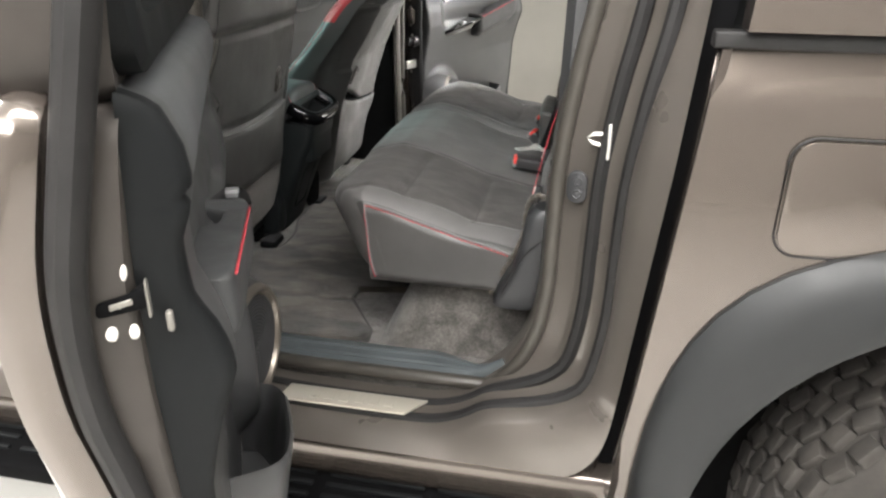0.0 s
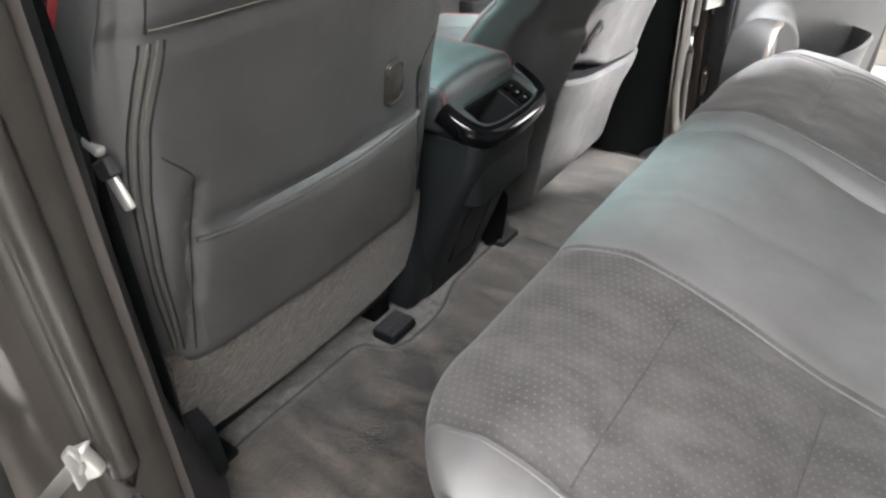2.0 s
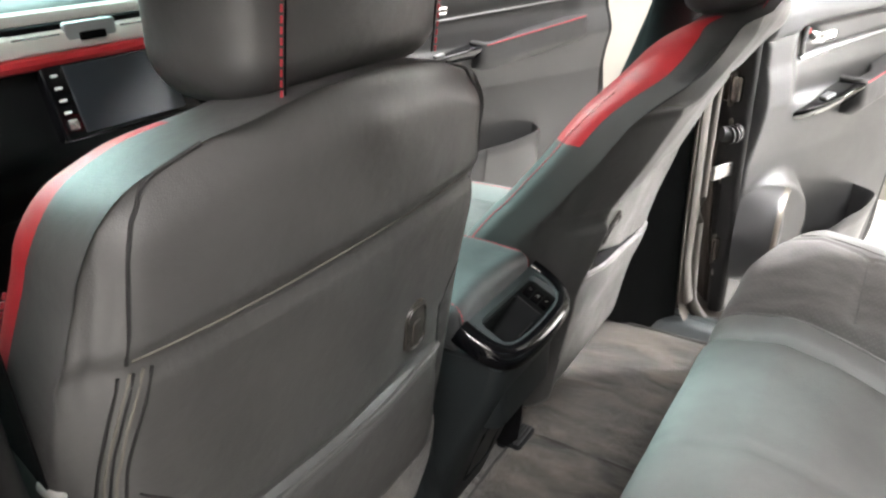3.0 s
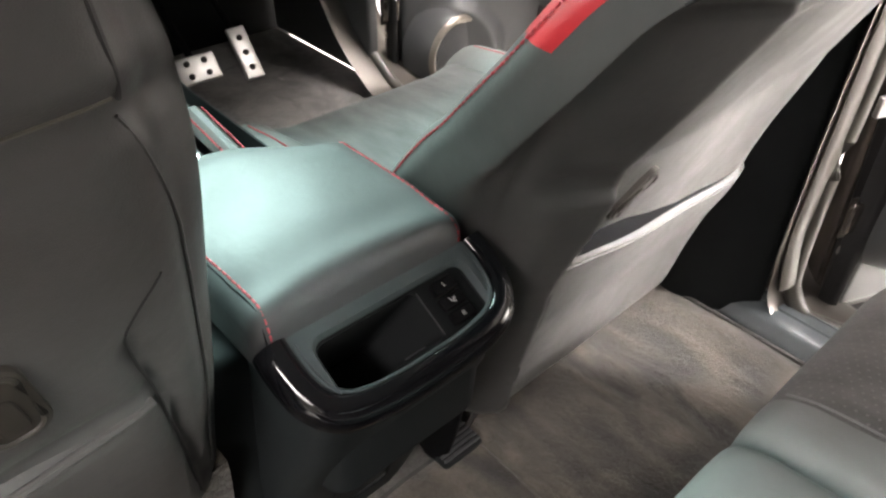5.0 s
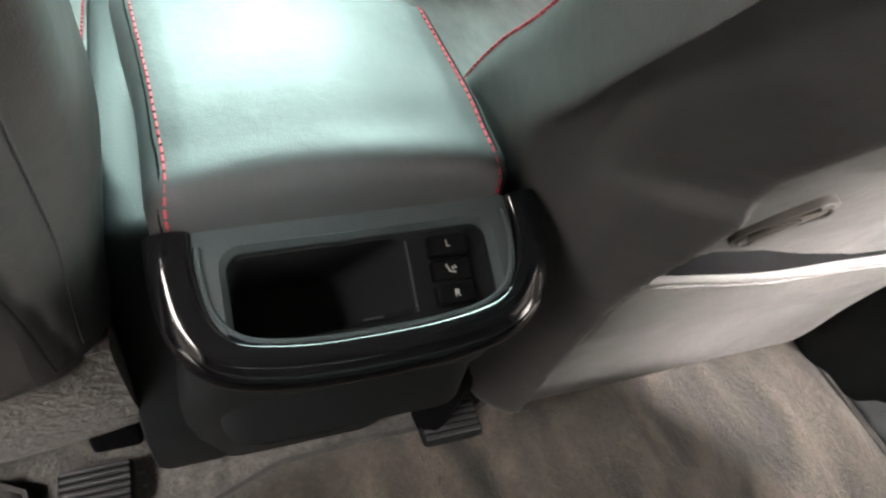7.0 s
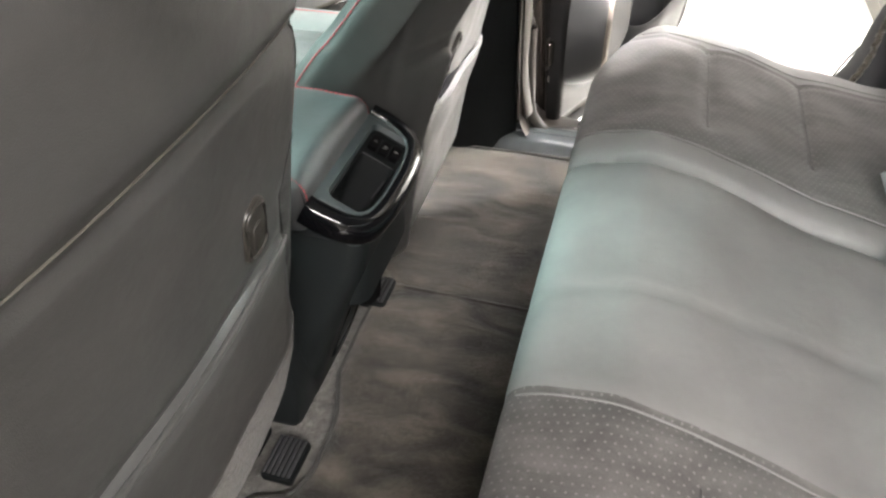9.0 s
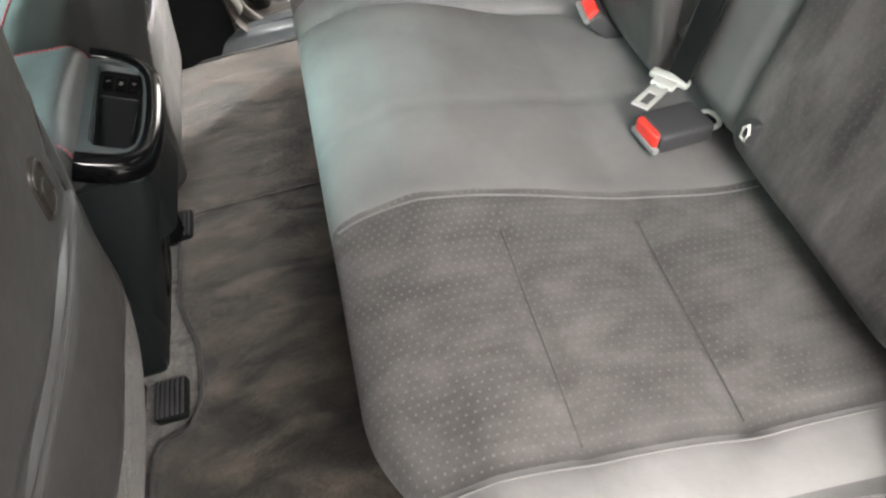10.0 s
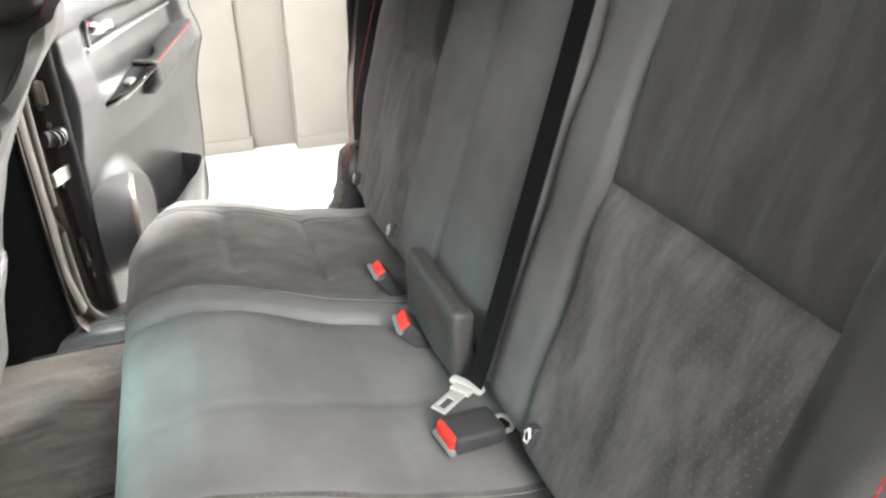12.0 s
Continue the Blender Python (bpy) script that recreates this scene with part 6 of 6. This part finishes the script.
# ---- seat belts and buckles on the bench ----
def buckle(at, m, label):
    b = thing("belt_buckle", label, "buckle", "rear belt buckles", Matrix.Translation(at) @ m)
    obj("housing", *rbox((0, 0, 0), (0.072, 0.052, 0.026), 0.007), BUCKLE, b, local=True)
    obj("release_button", *rbox((-0.035, 0, 0.002), (0.012, 0.040, 0.019), 0.004), RED, b, "red release button", local=True)
    obj("bezel", *rbox((-0.038, 0, -0.008), (0.008, 0.048, 0.008), 0.002), SILVER, b, local=True)
    obj("stalk", *tube(spline([(0.034, 0.012, -0.004), (0.052, 0.014, -0.003), (0.058, 0.0, -0.002), (0.052, -0.012, -0.004), (0.034, -0.010, -0.006)], 5), 0.0032, 8), BRIGHT_ZINC, b, "bright steel stalk loop", local=True)
    obj("strap", *rbox((0.072, 0, -0.006), (0.05, 0.028, 0.006), 0.002), BELT, b, local=True)
    return b


buckle((-0.026, -0.188, 0.897), pose(0, 0, 0, 0, 8, 8), "dark grey belt buckle with a red button lying on the bench")
buckle((-0.016, 0.052, 0.880), pose(0, 0, 0, 0, 48, -6), "dark belt buckle with a red button standing by the armrest")
buckle((-0.015, 0.213, 0.880), pose(0, 0, 0, 0, 58, 0), "dark belt buckle with a red button standing by the armrest")

belt = thing("centre_seat_belt", "black webbing belt with a bright steel tongue", "seat belt", at=Matrix.Translation((0.05, -0.1, 0.9)))
bl = spline([(0.0, -0.138, 0.918), (0.02, -0.135, 0.98), (0.07, -0.125, 1.15), (0.125, -0.115, 1.35), (0.165, -0.105, 1.50)], 8)
obj("webbing", *loft([[p + (-0.002, -0.015, 0.002), p + (-0.010, 0.013, 0.0), p + (-0.0075, 0.013, 0.0), p + (0.0005, -0.015, 0.002)] for p in bl]), BELT, belt)
lie = pose(-0.030, -0.146, 0.921, 0, 2, 34)
slot = joined(rbox((0.028, 0, 0), (0.016, 0.058, 0.010), 0.0045), rbox((0.014, 0, 0), (0.018, 0.034, 0.007), 0.003), rbox((-0.018, 0.0092, 0), (0.052, 0.0062, 0.0035), 0.001), rbox((-0.018, -0.0092, 0), (0.052, 0.0062, 0.0035), 0.001),
              rbox((-0.042, 0, 0), (0.008, 0.0246, 0.0035), 0.001), rbox((-0.006, 0, 0), (0.014, 0.0246, 0.0035), 0.001))
tongue = moved((slot[0] * 0.86, slot[1]), lie)
obj("tongue", *tongue, BRIGHT_ZINC, belt, "pale steel tongue with a slot")

# ---- front cabin: dashboard, gear console, hand brake, wheel, pedals ----
dash = thing("dashboard", "black dashboard with pale and red trim strips", "dashboard", at=Matrix.Translation((-1.8, 0, 0.9)))
prof = spline([(-1.60, 1.03, 0), (-1.52, 1.10, 0), (-1.505, 1.20, 0), (-1.53, 1.31, 0), (-1.62, 1.35, 0), (-1.9, 1.32, 0), (-2.08, 1.2, 0), (-2.08, 0.92, 0), (-1.8, 0.90, 0)], 5, True)[:, :2]
obj("body", *loft([[(x, y, z) for x, z in prof] for y in np.linspace(-0.76, 0.76, 14)]), PLASTIC, dash)
obj("top_strip", *tube([(-1.535, y, 1.322) for y in np.linspace(-0.7, 0.7, 12)], 0.014, 8, flat=(0.010, 0.016)), LABEL, dash, "pale trim strip")
obj("lower_strip", *tube([(-1.508, y, 1.286) for y in np.linspace(-0.7, 0.7, 12)], 0.012, 8, flat=(0.010, 0.020)), LABEL, dash, "pale trim strip")
obj("red_strip", *tube([(-1.500, y, 1.258) for y in np.linspace(-0.7, 0.7, 12)], 0.012, 8), RED_LEATHER, dash, "red trim strip")
screen_pose = pose(-1.490, 0.030, 1.188, 0, -14, 0)
obj("screen_frame", *moved(rbox((0, 0, 0), (0.03, 0.29, 0.135), 0.008), screen_pose), GLOSS, dash)
obj("screen", *moved(rbox((0.0155, 0, 0), (0.004, 0.212, 0.116), 0.002), screen_pose), SCREEN, dash, "dark touch screen, switched off")
for sgn in (-1, 1):
    for kz in range(5):
        size = (0.006, 0.012, 0.005) if kz < 4 else (0.012, 0.018, 0.018)
        obj("screen_key", *moved(rbox((0.017, sgn * 0.126, 0.045 - kz * 0.021), size, 0.002), screen_pose), WHITE if kz < 4 else CHROME, dash)
vent = obj("air_vent", *rbox((-1.522, 0.0, 1.298), (0.03, 0.30, 0.036), 0.006), DARK, dash)
obj("vent_block", *rbox((-1.508, 0.0, 1.298), (0.02, 0.10, 0.034), 0.006), SILVER, vent)
obj("hazard_switch", *rbox((-1.498, 0.0, 1.290), (0.01, 0.05, 0.014), 0.003), DARK, vent)
for sgn in (-1, 1):
    obj("vent_slat", *rbox((-1.506, sgn * 0.10, 1.298), (0.012, 0.085, 0.004), 0.001), CHROME, vent)

gear = thing("gear_console", "grey front console with cup holder and gear gate", "console", at=Matrix.Translation((-1.2, 0, 0.62)))
obj("body", *loft([[(x, y, z) for y, z in ((-0.125, 0.61), (-0.118, zt - 0.01), (-0.108, zt), (0.045, zt), (0.058, zt - 0.012), (0.065, 0.61))] for x, zt in ((-0.86, 0.90), (-1.0, 0.90), (-1.2, 0.915), (-1.38, 0.95), (-1.52, 1.06))]), BUCKLE, gear)
obj("gear_gate", *prism(round_rect(0.15, 0.072, 0.016, 5, -1.105, -0.06), 0.900, 0.914, 0.004, 2), DARK, gear)
obj("gear_lever", *tube([(-1.10, -0.062, 0.91), (-1.105, -0.062, 1.0)], 0.010, 10), CHROME, gear)
obj("gear_knob", *moved(lathe([(0.0, 0.014), (0.02, 0.025), (0.06, 0.027), (0.085, 0.016), (0.09, 0.004)], 20), pose(-1.105, -0.062, 0.985, 0, -90, 0)), LEATHER_LID, gear)
LIGHTS = (("orange_mark", (0.8, 0.18, 0.02)), ("green_mark", (0.02, 0.5, 0.2)))
for n, (lamp_name, colour) in enumerate(LIGHTS):
    obj(lamp_name, *rbox((-1.085 - 0.012 * n * -1, -0.030, 0.9155), (0.006, 0.006, 0.003), 0.001), material(lamp_name, colour, 0.4), gear)
obj("position_marks", *joined(*[rbox((-1.13 + 0.022 * k, -0.030, 0.9152), (0.005, 0.004, 0.002), 0.0008) for k in (0, 1, 4)]), WHITE, gear)
obj("switch_block", *rbox((-1.145, -0.004, 0.912), (0.075, 0.034, 0.012), 0.003), DARK, gear)
for k in range(2):
    obj("switch_mark", *rbox((-1.166 + 0.041 * k, -0.004, 0.9185), (0.004, 0.012, 0.001), 0.0004), WHITE, gear)
obj("bright_strip", *rbox((-1.205, -0.022, 0.920), (0.012, 0.024, 0.006), 0.002), LABEL, gear)
cup = obj("cup_holder", *moved(lathe([(-0.05, 0.001), (-0.05, 0.036), (0.004, 0.04), (0.006, 0.044), (0.0, 0.047), (-0.004, 0.044)], 28), pose(-1.265, -0.008, 0.925, 0, -90, 0)), DARK, gear)
obj("cup_ring", *tube([(-1.265 + 0.046 * math.cos(a), -0.008 + 0.046 * math.sin(a), 0.931) for a in np.arange(32) * math.pi / 16], 0.003, 6, True), SILVER, cup)

obj("cup_recess", *moved(lathe([(-0.04, 0.001), (-0.04, 0.028), (0.002, 0.032), (0.004, 0.036), (0.0, 0.039), (-0.004, 0.036)], 28), pose(-1.05, -0.006, 0.902, 0, -90, 0)), DARK, gear)
# chrome strip that imitates the white sheen along the console edge
obj("side_strip", *tube([(-0.98, 0.040, 0.902), (-1.1, 0.042, 0.910), (-1.2, 0.044, 0.922)], 0.006, 8, flat=(0.008, 0.004)), CHROME, gear, "bright side strip")

brake = thing("hand_brake", "grey leather hand brake lever with red stitching", "hand brake", at=Matrix.Translation((-0.92, 0.075, 0.85)))
obj("grip", *tube(spline([(-0.92, 0.075, 0.875), (-1.0, 0.074, 0.90), (-1.14, 0.066, 0.935)], 6), 0.014, 10, flat=(0.013, 0.017)), LEATHER, brake)
obj("button", *tube([(-1.14, 0.066, 0.935), (-1.158, 0.065, 0.94)], 0.009, 10), CHROME, brake)
for sgn in (-1, 1):
    obj("stitching", *stitches(spline([(-0.93, 0.075 + sgn * 0.012, 0.89), (-1.0, 0.074 + sgn * 0.012, 0.914), (-1.135, 0.066 + sgn * 0.012, 0.947)], 6), r=0.0015), STITCH, brake, "red thread")

wheel_pose = pose(-1.36, 0.36, 1.17, 0, 62, 0)
steer = thing("steering_wheel", "grey leather steering wheel on a black column", "steering wheel", at=wheel_pose)
obj("rim", *tube([(0.185 * math.cos(a), 0.19 * math.sin(a), 0) for a in np.arange(48) * math.pi / 24], 0.016, 10, True), LEATHER, steer, local=True)
obj("hub", *moved(lathe([(-0.05, 0.03), (-0.03, 0.062), (0.01, 0.066), (0.022, 0.045), (0.024, 0.003)], 24), pose(0, 0, -0.02, 0, -90, 0)), PLASTIC, steer, local=True)
for a in (90, 270, 0):
    obj("spoke", *rbox((0.115 * math.cos(radians(a)), 0.115 * math.sin(radians(a)), -0.006), (0.13 if a == 0 else 0.035, 0.035 if a == 0 else 0.13, 0.016), 0.006), SILVER, steer, "silver spoke", local=True)
obj("column", *rbox((0.0, 0.0, -0.16), (0.10, 0.12, 0.25), 0.03), PLASTIC, steer, local=True)

for py, pz, w, h, n, lab in ((0.33, 0.715, 0.095, 0.06, 4, "drilled steel brake pedal"), (0.445, 0.72, 0.045, 0.12, 3, "drilled steel accelerator pedal")):
    ped = thing("pedal", lab, "pedal", "pedals", pose(-1.74, py, pz, 0, -38, 0))
    obj("pad", *rbox((0, 0, 0), (0.012, w, h), 0.005), STEEL, ped, local=True)
    for k in range(n):
        off = ((k % 2 - 0.5) * 0.04, (k // 2 - 0.5) * 0.028) if n == 4 else (0.0, (k - 1) * 0.034)
        obj("grip_stud", *moved(lathe([(0.0, 0.007), (0.004, 0.006), (0.005, 0.002)], 12), pose(0.006, off[0], off[1])), RUBBER, ped, local=True)
    obj("arm", *tube([(-0.01, 0, h / 2 - 0.01), (-0.06, 0, 0.22)], 0.008, 8), DARK, ped, local=True)
setting("kick_panel", rbox((-1.86, 0.73, 0.86), (0.44, 0.03, 0.5), 0.012), PANEL, "grey kick panel beside the footwell", "trim")

# front passenger belt hanging by the middle pillar
fb = thing("front_seat_belt", "black webbing belt with a bright tongue by the pillar", "seat belt", at=Matrix.Translation((-0.66, -0.615, 1.0)))
line = spline([(-0.690, -0.612, 0.70), (-0.694, -0.606, 0.95), (-0.692, -0.606, 1.2), (-0.68, -0.612, 1.5)], 8)
obj("webbing", *loft([[p + (-0.020, 0.001, 0), p + (0.020, -0.001, 0), p + (0.020, -0.0025, 0), p + (-0.020, -0.001, 0)] for p in line]), BELT, fb)
tongue = obj("tongue", *moved(rbox((0, 0, 0), (0.016, 0.006, 0.034), 0.0028), pose(-0.659, -0.603, 1.100, 0, -28, 0)), BRIGHT_ZINC, fb, "bright steel tongue")
obj("tongue_grip", *moved(rbox((0, 0, 0), (0.026, 0.012, 0.018), 0.004), pose(-0.667, -0.604, 1.121, 0, -28, 0)), BUCKLE, tongue, "dark plastic grip")
obj("stop_button", *moved(rbox((0, 0, 0), (0.022, 0.010, 0.010), 0.0035), pose(-0.675, -0.605, 1.140, 0, 20, 0)), BRIGHT_ZINC, fb, "pale stop button")

pod = thing("belt_anchor_pod", "rounded black plastic cover beside the driver seat rail", "cover", at=Matrix.Translation((-0.74, 0.14, 0.62)))
obj("cover", *tube(spline([(-0.735, 0.120, 0.622), (-0.732, 0.128, 0.66), (-0.735, 0.142, 0.70), (-0.745, 0.155, 0.735)], 6), 0.02, 12, flat=(0.016, 0.024)), DARK, pod)
